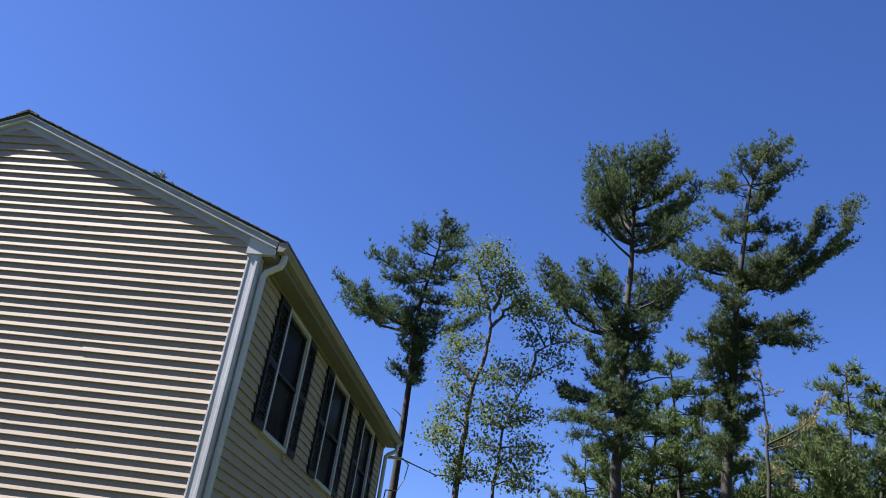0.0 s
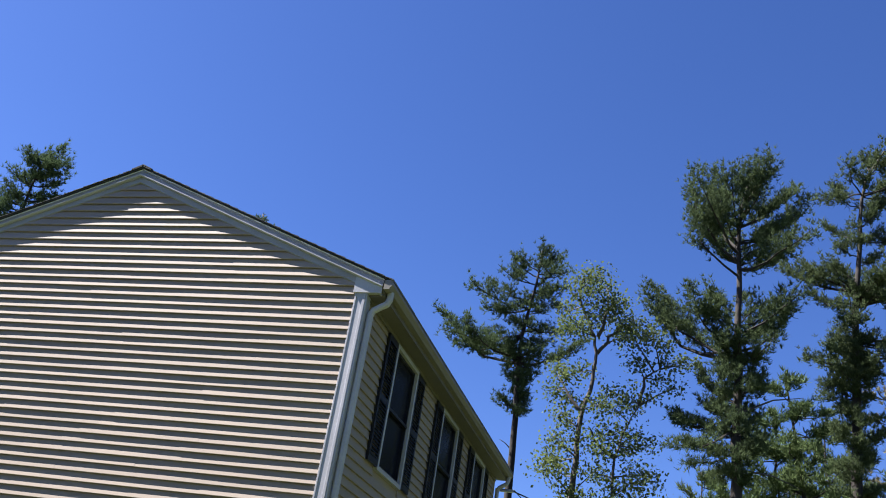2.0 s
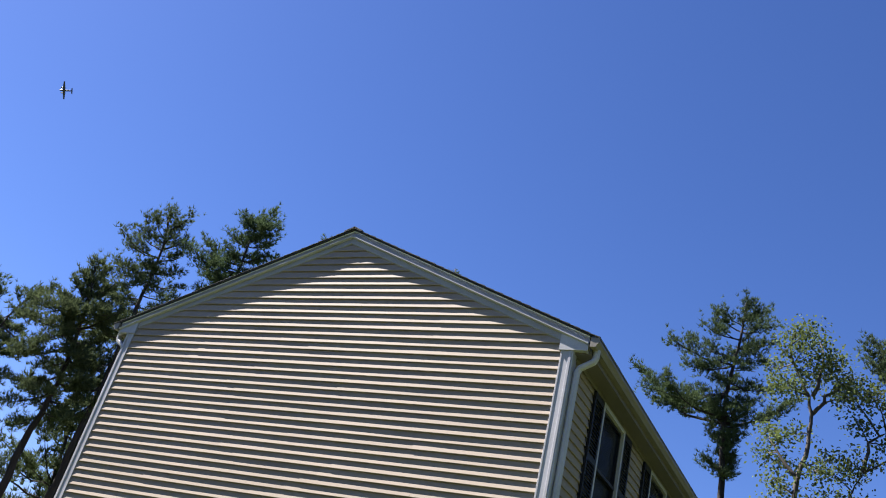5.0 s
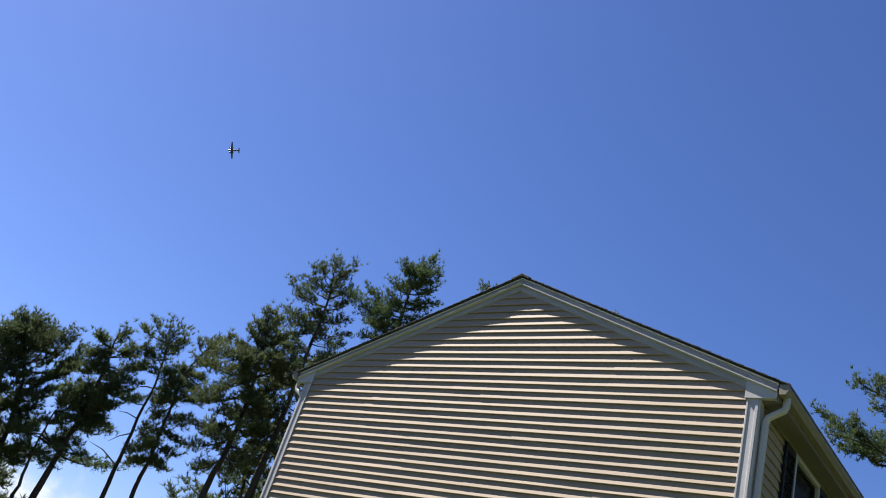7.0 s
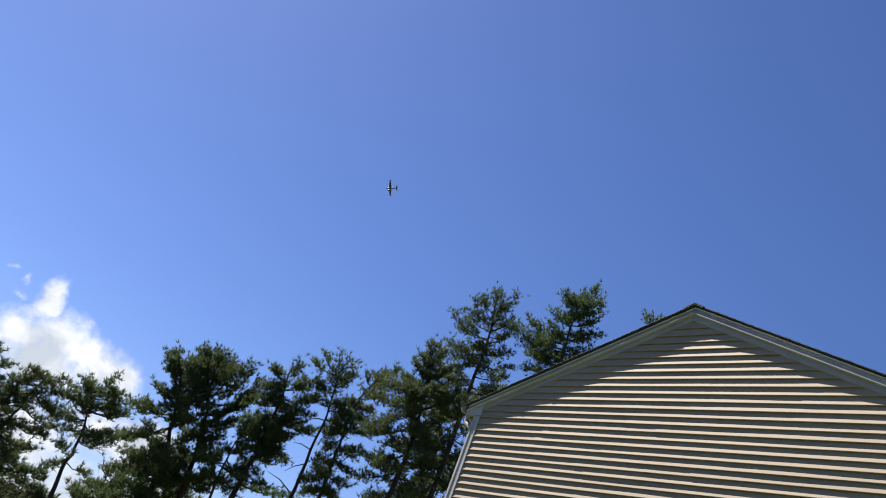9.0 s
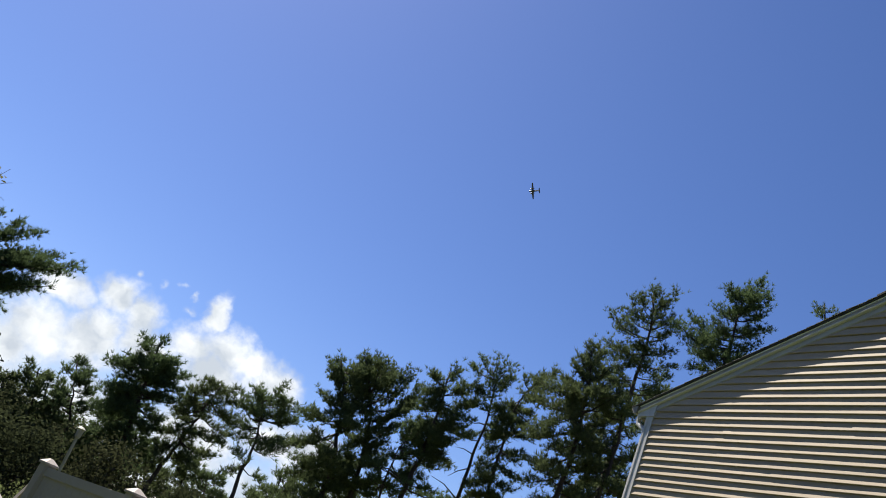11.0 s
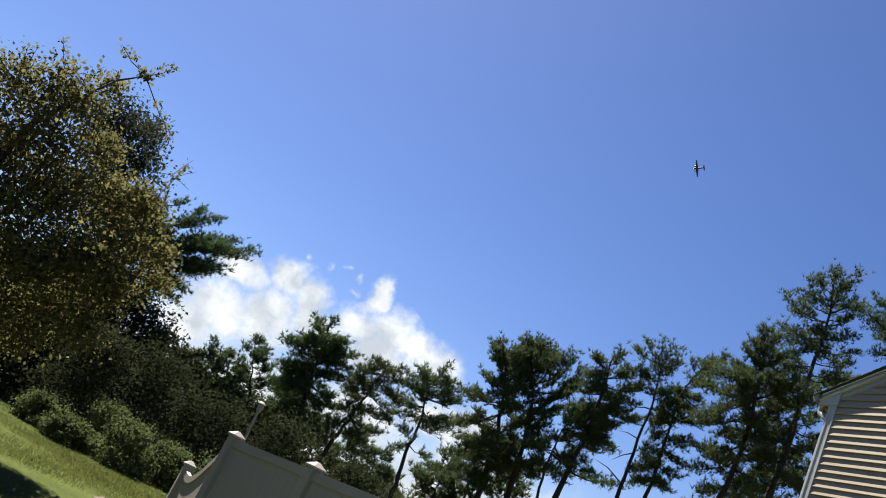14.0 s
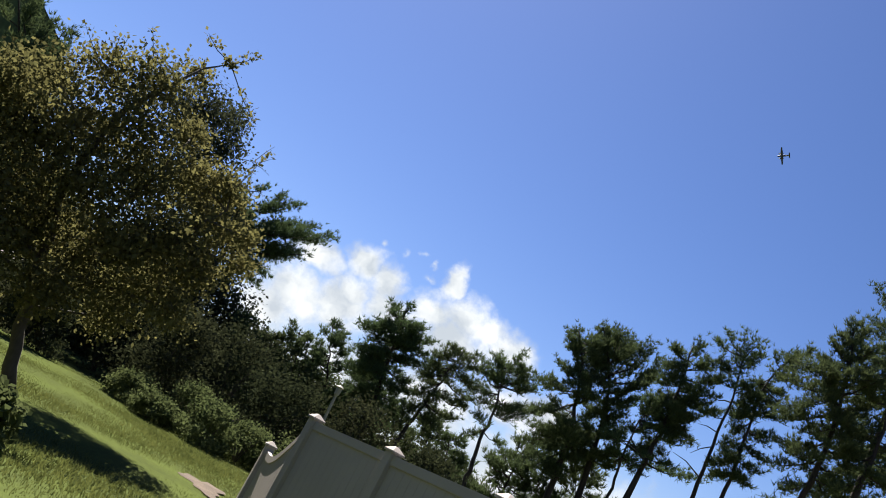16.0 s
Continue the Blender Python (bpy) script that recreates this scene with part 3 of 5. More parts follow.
LEFT_CLUMPS = [(0.4, 14.3, 10.3, 0.33), (0.7, 13.4, 9.8, 0.28), (1.1, 14.1, 10.2, 0.33), (0.4, 14.3, 9.7, 0.33), (0.8, 14.4, 9.5, 0.33), (0.7, 13.5, 8.8, 0.28), (0.6, 13.4, 8.1, 0.28), (0.8, 14.3, 8.8, 0.28), (0.4, 14.3, 7.7, 0.33), (0.9, 13.3, 7.8, 0.28), (1.3, 13.7, 8.2, 0.28), (0.7, 14.4, 7.4, 0.28), (0.5, 13.2, 7.2, 0.40), (1.1, 13.4, 6.7, 0.28), (0.9, 13.6, 6.4, 0.28), (1.6, 13.4, 7.2, 0.28), (1.3, 13.9, 6.6, 0.40)]
LOW_CLUMPS = [(1.9, 13.9, 9.5, 0.28), (2.3, 13.9, 9.6, 0.33), (2.1, 13.5, 9.0, 0.28), (2.6, 14.3, 9.3, 0.28), (2.0, 13.5, 8.3, 0.40), (2.4, 14.3, 8.6, 0.28), (1.8, 13.3, 7.8, 0.40), (2.3, 14.2, 8.0, 0.28), (2.7, 14.4, 8.3, 0.40), (1.8, 14.6, 7.5, 0.28), (2.6, 13.5, 7.1, 0.40), (2.2, 13.8, 6.8, 0.28), (2.8, 13.6, 6.6, 0.40), (1.8, 13.3, 6.5, 0.33), (2.6, 14.5, 6.6, 0.40), (2.9, 14.2, 7.5, 0.40), (1.6, 13.3, 9.0, 0.33)]
SIDE_CLUMPS = [(3.0, 13.6, 11.1, 0.33), (3.3, 13.9, 11.0, 0.22), (2.6, 13.9, 10.5, 0.33), (3.1, 14.4, 10.2, 0.27), (3.7, 14.5, 10.8, 0.27), (4.0, 13.6, 10.4, 0.22), (3.6, 13.8, 9.8, 0.27), (2.9, 13.8, 9.5, 0.22), (1.9, 13.7, 12.0, 0.27), (2.2, 13.5, 11.4, 0.22), (2.5, 13.4, 11.0, 0.33), (2.8, 14.4, 11.5, 0.27), (3.3, 13.9, 10.5, 0.22)]
broadleaf('slender twin-stemmed maple with light green leaves', 0.09, [[(1.1, 13.8, 0.0), (1.1, 13.8, 6.2), (1.1, 13.8, 7.7), (1.2, 13.8, 8.9), (1.4, 13.9, 9.9), (1.5, 13.9, 10.7), (1.3, 13.9, 11.4), (0.9, 13.8, 12.4), (1.0, 13.8, 12.9)],
           [(2.1, 13.9, 0.0), (2.1, 13.9, 6.3), (2.1, 13.9, 7.8), (2.4, 14.0, 8.8), (2.7, 14.0, 9.3)],
           [(1.5, 13.9, 10.7), (1.8, 13.9, 11.2), (2.2, 14.0, 11.5), (2.4, 14.0, 11.7)],
           [(1.2, 13.8, 8.9), (0.8, 13.8, 9.4), (0.5, 13.8, 9.9)],
           [(2.1, 13.9, 7.8), (1.7, 13.9, 8.1), (1.4, 13.9, 8.6)],
           [(2.7, 14.0, 9.3), (2.8, 14.0, 10.1), (3.2, 14.1, 10.4)],
           [(1.5, 13.9, 11.2), (1.7, 13.9, 12.0), (1.7, 13.9, 12.6)]],
          TOP_CLUMPS + LEFT_CLUMPS + LOW_CLUMPS + SIDE_CLUMPS, leaf=0.095, per=140)
pine('tall mature pine with several tufted tiers', 0.19, [(5.1, 13.3, 0.0), (5.1, 13.3, 6.5), (5.1, 13.3, 8.8), (5.2, 13.3, 10.4), (5.2, 13.3, 11.9), (5.2, 13.3, 13.1), (5.2, 13.3, 14.2), (5.4, 13.2, 15.4), (5.8, 13.2, 16.5)],
     [(12.9, 4.0, 12.6, 14.3), (13.3, 3.9, 12.8, 15.5), (13.6, 4.0, 11.6, 15.2), (13.7, 4.5, 14.8, 17.5), (14.3, 5.0, 12.4, 15.9), (14.7, 5.6, 13.9, 17.1), (15.0, 6.1, 12.5, 16.3), (14.6, 5.9, 12.5, 15.7), (13.3, 7.0, 12.6, 15.0), (13.1, 7.0, 11.8, 13.6), (14.4, 6.9, 13.8, 16.1), (13.9, 6.7, 14.1, 15.6), (13.1, 6.8, 14.0, 14.2), (13.7, 6.2, 12.7, 14.1), (13.3, 4.4, 14.3, 15.8), (13.9, 4.7, 12.7, 15.2), (13.2, 6.1, 12.9, 13.7), (10.4, 2.9, 15.1, 13.4), (10.5, 3.3, 14.1, 12.6), (10.7, 3.9, 12.7, 12.2), (10.9, 4.5, 13.8, 12.8), (11.4, 4.3, 12.9, 11.8), (11.8, 4.7, 13.8, 12.6), (10.3, 6.1, 12.6, 11.0), (11.2, 6.7, 11.9, 11.9), (10.7, 6.5, 13.5, 12.2), (11.4, 6.4, 14.0, 12.9), (10.9, 6.0, 13.7, 11.9), (10.4, 4.6, 13.1, 11.2), (11.5, 5.7, 12.8, 12.0), (8.8, 3.4, 14.3, 9.1), (8.6, 3.6, 12.4, 7.8), (8.1, 4.0, 12.8, 7.5), (9.3, 4.2, 13.6, 10.3), (8.9, 4.2, 13.7, 9.4), (9.4, 4.7, 12.8, 9.9), (8.6, 5.7, 13.4, 9.1), (8.1, 5.7, 12.9, 8.2), (7.8, 4.7, 13.7, 7.4), (9.5, 5.7, 13.5, 10.1), (8.4, 4.4, 13.6, 8.6), (10.0, 4.6, 13.1, 10.3)],
     stubs=[(9.0, 6.7, 13.2, 9.5), (7.6, 6.6, 13.2, 7.2)], fill=0.3, sleeve=(7.1, 10.7, 0.9, 50), fine=0.85, thick=1.4)
pine('tall pine with long drooping side limbs', 0.20, [(7.9, 16.0, 0.0), (8.2, 15.9, 7.4), (8.3, 15.9, 8.7), (8.4, 15.9, 10.6), (8.5, 15.9, 11.7), (8.5, 15.9, 12.8), (8.6, 15.8, 13.9), (8.8, 15.8, 15.3), (8.9, 15.8, 16.5), (9.1, 15.8, 17.6), (9.7, 15.6, 18.5)],
     [(17.6, 9.7, 15.0, 18.4), (17.8, 9.3, 16.1, 18.8), (17.0, 10.4, 15.2, 17.6), (17.1, 10.1, 16.0, 17.8), (17.1, 7.7, 16.3, 17.2), (16.9, 8.4, 16.3, 17.8), (17.0, 8.5, 15.2, 17.9), (16.3, 9.8, 16.0, 17.0), (15.5, 8.0, 16.6, 16.4), (15.6, 8.3, 16.2, 15.5), (15.6, 10.3, 16.3, 15.8), (15.3, 9.5, 16.0, 15.9), (15.9, 9.3, 15.5, 16.3), (13.3, 12.1, 16.5, 16.9), (13.5, 11.3, 16.6, 16.7), (13.5, 10.3, 16.2, 15.4), (13.4, 12.2, 16.9, 15.7), (13.4, 11.0, 16.2, 15.0), (13.6, 9.5, 14.9, 14.2), (13.8, 6.7, 17.6, 15.7), (13.9, 7.3, 16.7, 15.1), (14.0, 7.8, 15.7, 14.7), (13.3, 7.5, 16.8, 14.1), (13.6, 10.3, 16.0, 13.7), (13.7, 9.3, 15.3, 13.4), (13.5, 8.1, 16.1, 13.4), (14.6, 9.3, 15.9, 15.0), (14.2, 8.2, 16.2, 14.6), (11.9, 10.6, 14.9, 11.6), (12.3, 10.7, 16.4, 12.6), (12.1, 9.7, 15.3, 12.1), (12.0, 9.8, 14.9, 11.5), (11.7, 6.9, 15.3, 11.5), (11.9, 7.6, 15.8, 12.2), (11.2, 7.6, 15.9, 10.9), (11.3, 9.0, 15.5, 11.1), (10.6, 7.5, 15.8, 10.5)],
     stubs=[(10.7, 9.2, 15.7, 10.4), (13.9, 8.1, 16.0, 14.9)], fill=0.28, sleeve=(7.7, 12.8, 1.0, 80), fine=0.85, thick=1.5)
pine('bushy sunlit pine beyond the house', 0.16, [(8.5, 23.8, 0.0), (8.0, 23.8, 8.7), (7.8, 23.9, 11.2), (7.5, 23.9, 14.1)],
     [], auto=0.39, low=0.1, thick=1.5, fine=1.55, mat=NEEDLESUNLIT)
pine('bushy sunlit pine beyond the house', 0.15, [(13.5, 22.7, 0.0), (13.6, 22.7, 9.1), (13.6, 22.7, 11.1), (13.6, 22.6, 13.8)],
     [], auto=0.41, low=0.1, thick=1.5, fine=1.55, mat=NEEDLESUNLIT)
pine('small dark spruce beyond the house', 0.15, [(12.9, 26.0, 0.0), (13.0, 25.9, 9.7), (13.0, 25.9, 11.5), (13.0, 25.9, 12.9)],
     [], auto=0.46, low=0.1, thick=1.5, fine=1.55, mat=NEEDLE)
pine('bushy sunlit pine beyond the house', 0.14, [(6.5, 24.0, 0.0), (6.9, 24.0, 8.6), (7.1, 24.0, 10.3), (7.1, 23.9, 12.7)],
     [], auto=0.34, low=0.1, thick=1.5, fine=1.55, mat=NEEDLESUNLIT)
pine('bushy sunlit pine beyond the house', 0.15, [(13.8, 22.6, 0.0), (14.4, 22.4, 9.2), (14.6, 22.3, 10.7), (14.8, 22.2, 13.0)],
     [], auto=0.46, low=0.1, thick=1.5, fine=1.55, mat=NEEDLESUNLIT)
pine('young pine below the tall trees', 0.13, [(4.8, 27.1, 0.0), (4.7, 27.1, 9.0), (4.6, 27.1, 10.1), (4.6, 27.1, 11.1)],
     [], auto=0.46, low=0.1, thick=1.5, fine=1.55, mat=NEEDLESUNLIT)
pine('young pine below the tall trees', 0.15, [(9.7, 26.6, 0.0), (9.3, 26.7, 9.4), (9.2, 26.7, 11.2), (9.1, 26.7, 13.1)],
     [], auto=0.40, low=0.1, thick=1.5, fine=1.55, mat=NEEDLESUNLIT)
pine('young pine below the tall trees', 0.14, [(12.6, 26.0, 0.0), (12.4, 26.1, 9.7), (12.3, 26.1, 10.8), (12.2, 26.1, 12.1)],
     [], auto=0.40, low=0.1, thick=1.5, fine=1.55, mat=NEEDLESUNLIT)
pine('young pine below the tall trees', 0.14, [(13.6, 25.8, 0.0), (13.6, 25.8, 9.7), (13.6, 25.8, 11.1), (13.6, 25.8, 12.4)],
     [], auto=0.40, low=0.1, thick=1.5, fine=1.55, mat=NEEDLESUNLIT)
pine('half-dead pine with brown needles', 0.14, [(10.5, 20.4, 0.0), (10.3, 20.4, 8.3), (10.3, 20.4, 10.5), (10.1, 20.5, 12.7)],
     [(10.0, 12.0, 19.9, 11.9), (9.8, 11.6, 19.6, 10.8), (11.3, 9.7, 20.4, 11.6), (11.7, 10.8, 20.4, 11.9), (9.4, 9.3, 20.7, 9.7), (10.0, 11.0, 20.3, 10.0), (8.8, 11.3, 20.1, 8.7)], fill=0.2, mat=NEEDLEDRY, sparse=0.4)
pine('airy leaning pine behind the house', 0.17, [(-19.7, 10.0, 0.0), (-19.6, 10.1, 8.8), (-19.6, 10.1, 11.2), (-19.6, 10.1, 12.8), (-19.6, 10.1, 13.8), (-19.8, 9.9, 15.1)],
     [(12.8, -20.7, 9.2, 12.8), (12.7, -20.5, 9.4, 12.4), (13.4, -20.0, 8.3, 13.6), (13.7, -20.2, 9.1, 14.1), (14.0, -20.0, 9.1, 14.5), (14.6, -20.0, 10.0, 15.6), (14.5, -18.9, 10.1, 15.2), (14.2, -20.2, 9.8, 15.0), (13.8, -19.1, 10.4, 14.5), (13.3, -19.4, 10.9, 14.3), (12.8, -18.7, 10.5, 13.1), (12.4, -18.7, 10.9, 12.7), (11.9, -18.6, 10.6, 12.1), (12.5, -19.8, 9.3, 11.9), (11.6, -20.6, 9.6, 11.8), (11.2, -20.1, 8.4, 11.9), (11.1, -20.4, 9.5, 10.7), (11.3, -19.1, 11.0, 11.7), (10.7, -20.0, 9.2, 10.0), (10.7, -18.8, 10.4, 10.9), (14.1, -19.8, 10.5, 15.0), (10.1, -20.3, 9.6, 9.4), (10.1, -18.9, 10.5, 10.3)], fill=0.6, fine=0.9)
pine('dense dark pine behind the house', 0.17, [(-18.2, 11.1, 0.0), (-17.6, 11.7, 11.8), (-17.5, 11.8, 13.2), (-17.5, 11.8, 14.4), (-17.5, 11.8, 15.3), (-17.4, 11.9, 16.2)],
     [(15.8, -17.5, 12.0, 16.5), (15.4, -17.7, 11.2, 15.8), (15.7, -17.5, 12.6, 16.6), (15.3, -16.6, 12.2, 15.9), (14.9, -17.0, 12.6, 15.5), (14.6, -16.8, 12.8, 15.0), (14.3, -16.6, 12.1, 14.7), (14.9, -18.4, 11.4, 15.4), (14.5, -18.0, 11.1, 14.6), (14.1, -19.1, 11.1, 14.9), (13.8, -18.1, 9.6, 13.7), (13.5, -18.4, 10.4, 13.5), (13.9, -18.5, 11.2, 14.2), (13.7, -16.7, 12.3, 14.2), (13.4, -18.7, 11.4, 13.5), (13.0, -18.0, 10.7, 12.6), (13.0, -16.9, 11.9, 13.4), (15.1, -17.0, 11.9, 15.4), (14.3, -18.0, 11.6, 14.5)],
     stubs=[(13.3, -18.8, 10.5, 14.4)], fill=0.9, fine=0.95)
pine('pine top over the roof', 0.22, [(-19.4, 23.7, 0.0), (-21.3, 22.3, 17.4), (-21.7, 21.9, 19.7), (-22.1, 21.6, 21.6)],
     [], auto=0.16, low=0.4)
pine('spruce tip over the roof', 0.25, [(-15.2, 32.0, 0.0), (-18.2, 30.3, 20.3), (-18.8, 29.9, 22.5), (-19.3, 29.7, 24.4)],
     [], auto=0.06, low=0.5)
pine('full pine with drooping limbs', 0.14, [(-17.4, 8.1, 0.0), (-17.3, 8.1, 6.5), (-17.3, 8.2, 7.9), (-17.3, 8.2, 8.9), (-17.4, 8.1, 9.8)],
     [(9.4, -17.1, 8.2, 10.0), (9.4, -18.1, 7.8, 9.6), (8.9, -17.2, 8.8, 9.3), (8.6, -17.8, 7.8, 8.2), (8.2, -17.0, 8.9, 8.4), (7.9, -17.9, 7.9, 7.2), (7.7, -17.0, 8.8, 7.7), (7.3, -17.4, 7.5, 6.5), (7.3, -16.6, 8.6, 7.1), (9.6, -17.6, 8.2, 10.0)], fill=0.7)
pine('thin leaning pine with a tufted top', 0.11, [(-22.1, 6.7, 0.0), (-22.1, 6.6, 5.4), (-22.2, 6.6, 7.3), (-22.2, 6.6, 8.7), (-22.2, 6.5, 9.7), (-22.4, 6.2, 10.3)],
     [(10.0, -23.2, 5.7, 10.3), (10.1, -22.5, 5.7, 10.5), (10.1, -22.2, 6.2, 10.7), (9.9, -21.7, 6.4, 10.6), (9.9, -21.6, 6.7, 10.2), (9.6, -22.1, 6.8, 10.0), (9.4, -22.4, 5.7, 9.6), (9.7, -22.4, 5.9, 9.3), (8.9, -22.4, 5.9, 8.9), (8.4, -22.3, 5.6, 8.3), (8.7, -21.9, 6.7, 9.1), (7.8, -22.2, 5.9, 7.7), (8.0, -21.9, 6.9, 8.1)],
     stubs=[(7.3, -22.5, 6.0, 7.3), (6.8, -22.4, 6.1, 6.3), (5.7, -22.7, 5.7, 6.1)], fill=0.35)
pine('dark pine leaning over its neighbour', 0.15, [(-23.5, 5.2, 0.0), (-23.5, 5.3, 4.7), (-23.4, 5.4, 6.5), (-23.4, 5.4, 7.5), (-23.4, 5.4, 8.6), (-23.5, 5.3, 9.8)],
     [(9.2, -23.6, 4.8, 9.4), (9.4, -23.6, 5.6, 10.1), (8.9, -22.7, 5.9, 9.5), (8.6, -23.4, 6.7, 9.3), (9.2, -23.6, 4.9, 8.8), (8.3, -24.1, 4.9, 8.2), (7.9, -23.3, 4.5, 7.4), (7.8, -22.8, 6.2, 8.1), (7.9, -23.2, 7.0, 8.1), (7.4, -24.2, 5.0, 7.0), (7.5, -23.3, 6.5, 6.7), (7.2, -22.6, 5.9, 7.4), (6.7, -24.3, 4.9, 6.3), (6.6, -23.0, 5.9, 6.8), (8.7, -23.4, 4.9, 8.4), (7.0, -24.0, 5.0, 7.3), (6.3, -24.0, 5.4, 5.6), (8.6, -22.9, 6.0, 8.4)],
     stubs=[(7.5, -23.7, 4.8, 8.4)], fill=0.9, thick=1.55)
pine('bare drooping bough of a dark pine', 0.09, [(-23.4, 4.9, 0.0), (-23.6, 4.7, 4.4), (-23.6, 4.6, 5.7), (-23.6, 4.6, 6.5), (-23.5, 4.8, 7.2)],
     [(5.7, -23.7, 7.5, 5.8), (5.8, -22.4, 5.7, 5.6), (6.3, -23.2, 5.1, 6.7), (5.7, -23.7, 4.0, 5.8), (5.2, -23.6, 3.9, 5.3), (6.8, -23.1, 4.9, 7.5), (5.3, -23.7, 5.4, 5.2)], fill=0.7)
pine('dark pine with a thick ragged crown', 0.15, [(-24.9, 3.5, 0.0), (-25.0, 3.4, 3.7), (-25.1, 3.2, 5.6), (-25.2, 2.9, 6.7), (-25.3, 2.6, 7.8), (-25.5, 2.1, 8.7)],
     [(6.7, -26.2, 1.8, 6.5), (6.3, -25.0, 1.1, 5.1), (6.5, -25.1, 1.6, 6.6), (7.1, -25.7, 2.0, 7.4), (7.6, -26.3, 2.1, 8.7), (7.9, -26.0, 2.3, 8.9), (7.8, -25.7, 2.9, 8.8), (7.1, -25.6, 2.3, 7.2), (5.6, -26.3, 2.3, 5.0), (5.5, -26.5, 2.3, 4.4), (5.1, -25.0, 2.4, 4.3), (5.7, -25.2, 3.8, 6.5), (6.3, -24.5, 3.4, 7.0), (5.3, -25.8, 2.7, 5.8), (4.7, -24.8, 2.2, 3.6), (4.8, -25.1, 3.9, 5.3), (6.0, -25.2, 2.2, 6.0), (7.4, -25.3, 3.3, 8.0), (4.4, -24.9, 2.9, 3.6), (6.6, -25.3, 3.2, 7.4), (4.5, -24.6, 3.7, 4.5)], fill=0.9, thick=1.55)
pine('dark pine with a thick ragged crown', 0.15, [(-24.8, 4.6, 0.0), (-25.0, 4.4, 4.2), (-25.1, 4.2, 6.0), (-25.2, 3.9, 7.5), (-25.4, 3.5, 8.4), (-25.6, 2.9, 9.3)],
     [(8.4, -26.3, 3.0, 9.3), (8.6, -25.8, 3.3, 9.4), (8.1, -24.8, 3.3, 9.3), (7.8, -25.7, 4.9, 9.8), (7.6, -25.3, 5.3, 9.2), (7.2, -24.9, 5.2, 8.8), (8.2, -25.5, 4.1, 9.4), (7.0, -25.1, 4.7, 8.0), (8.2, -25.5, 2.8, 8.3), (6.6, -25.0, 5.0, 7.5), (6.3, -24.5, 4.5, 6.7), (6.5, -25.5, 3.5, 6.4), (5.9, -25.5, 3.6, 5.5), (5.8, -25.1, 5.0, 6.3), (5.3, -25.0, 3.6, 4.7), (5.2, -24.4, 4.8, 5.3), (7.7, -25.7, 3.2, 7.6), (4.7, -25.4, 4.0, 4.2), (4.9, -24.6, 4.9, 4.9)], fill=0.9, thick=1.55)
pine('full pine with drooping limbs', 0.15, [(-18.6, 7.4, 0.0), (-18.5, 7.5, 6.1), (-18.4, 7.6, 7.9), (-18.5, 7.5, 9.3), (-18.5, 7.4, 10.3), (-18.7, 7.2, 11.4)],
     [(10.3, -19.1, 7.0, 10.8), (10.7, -19.0, 7.1, 11.1), (10.9, -18.6, 7.6, 11.6), (10.4, -17.9, 7.6, 11.0), (10.0, -19.2, 6.8, 10.2), (9.8, -18.7, 5.7, 9.5), (9.5, -20.4, 6.5, 9.4), (9.3, -17.3, 7.8, 10.3), (9.3, -18.5, 5.9, 8.2), (8.9, -18.3, 9.1, 10.0), (8.8, -18.7, 5.9, 7.9), (8.3, -19.1, 7.1, 7.9), (8.2, -17.5, 8.2, 8.8), (7.9, -19.7, 7.1, 7.4), (7.6, -17.9, 8.6, 8.0), (7.4, -19.6, 7.0, 6.7), (7.1, -18.3, 8.9, 7.5), (6.6, -19.2, 7.2, 6.1), (6.7, -17.4, 8.1, 6.8), (9.7, -19.0, 7.0, 9.4), (10.0, -18.0, 7.9, 10.5)], fill=1.0, thick=1.2)
pine('narrow pine with one bare tip limb', 0.11, [(-21.8, 7.5, 0.0), (-21.8, 7.4, 5.7), (-21.9, 7.4, 7.7), (-21.9, 7.3, 8.8), (-21.9, 7.4, 9.7), (-21.7, 7.6, 10.5)],
     [(10.4, -21.2, 7.9, 11.1), (10.3, -21.8, 7.9, 10.9), (9.7, -22.3, 7.3, 9.4), (9.4, -21.3, 7.7, 9.3), (9.1, -22.0, 6.8, 8.7), (9.0, -21.9, 8.1, 9.1), (8.7, -22.0, 6.8, 8.0), (8.5, -21.3, 7.9, 8.5), (8.1, -22.3, 7.2, 7.5), (7.8, -21.2, 7.8, 7.8), (7.4, -22.5, 7.0, 7.0), (7.4, -21.6, 8.2, 7.1), (6.8, -21.9, 6.6, 6.3), (6.8, -21.2, 7.8, 6.6), (6.3, -22.0, 6.9, 5.9), (6.3, -21.3, 7.8, 6.1)],
     stubs=[(9.3, -21.3, 8.3, 8.7), (7.3, -21.2, 8.4, 7.1)], fill=0.9, thick=1.2)
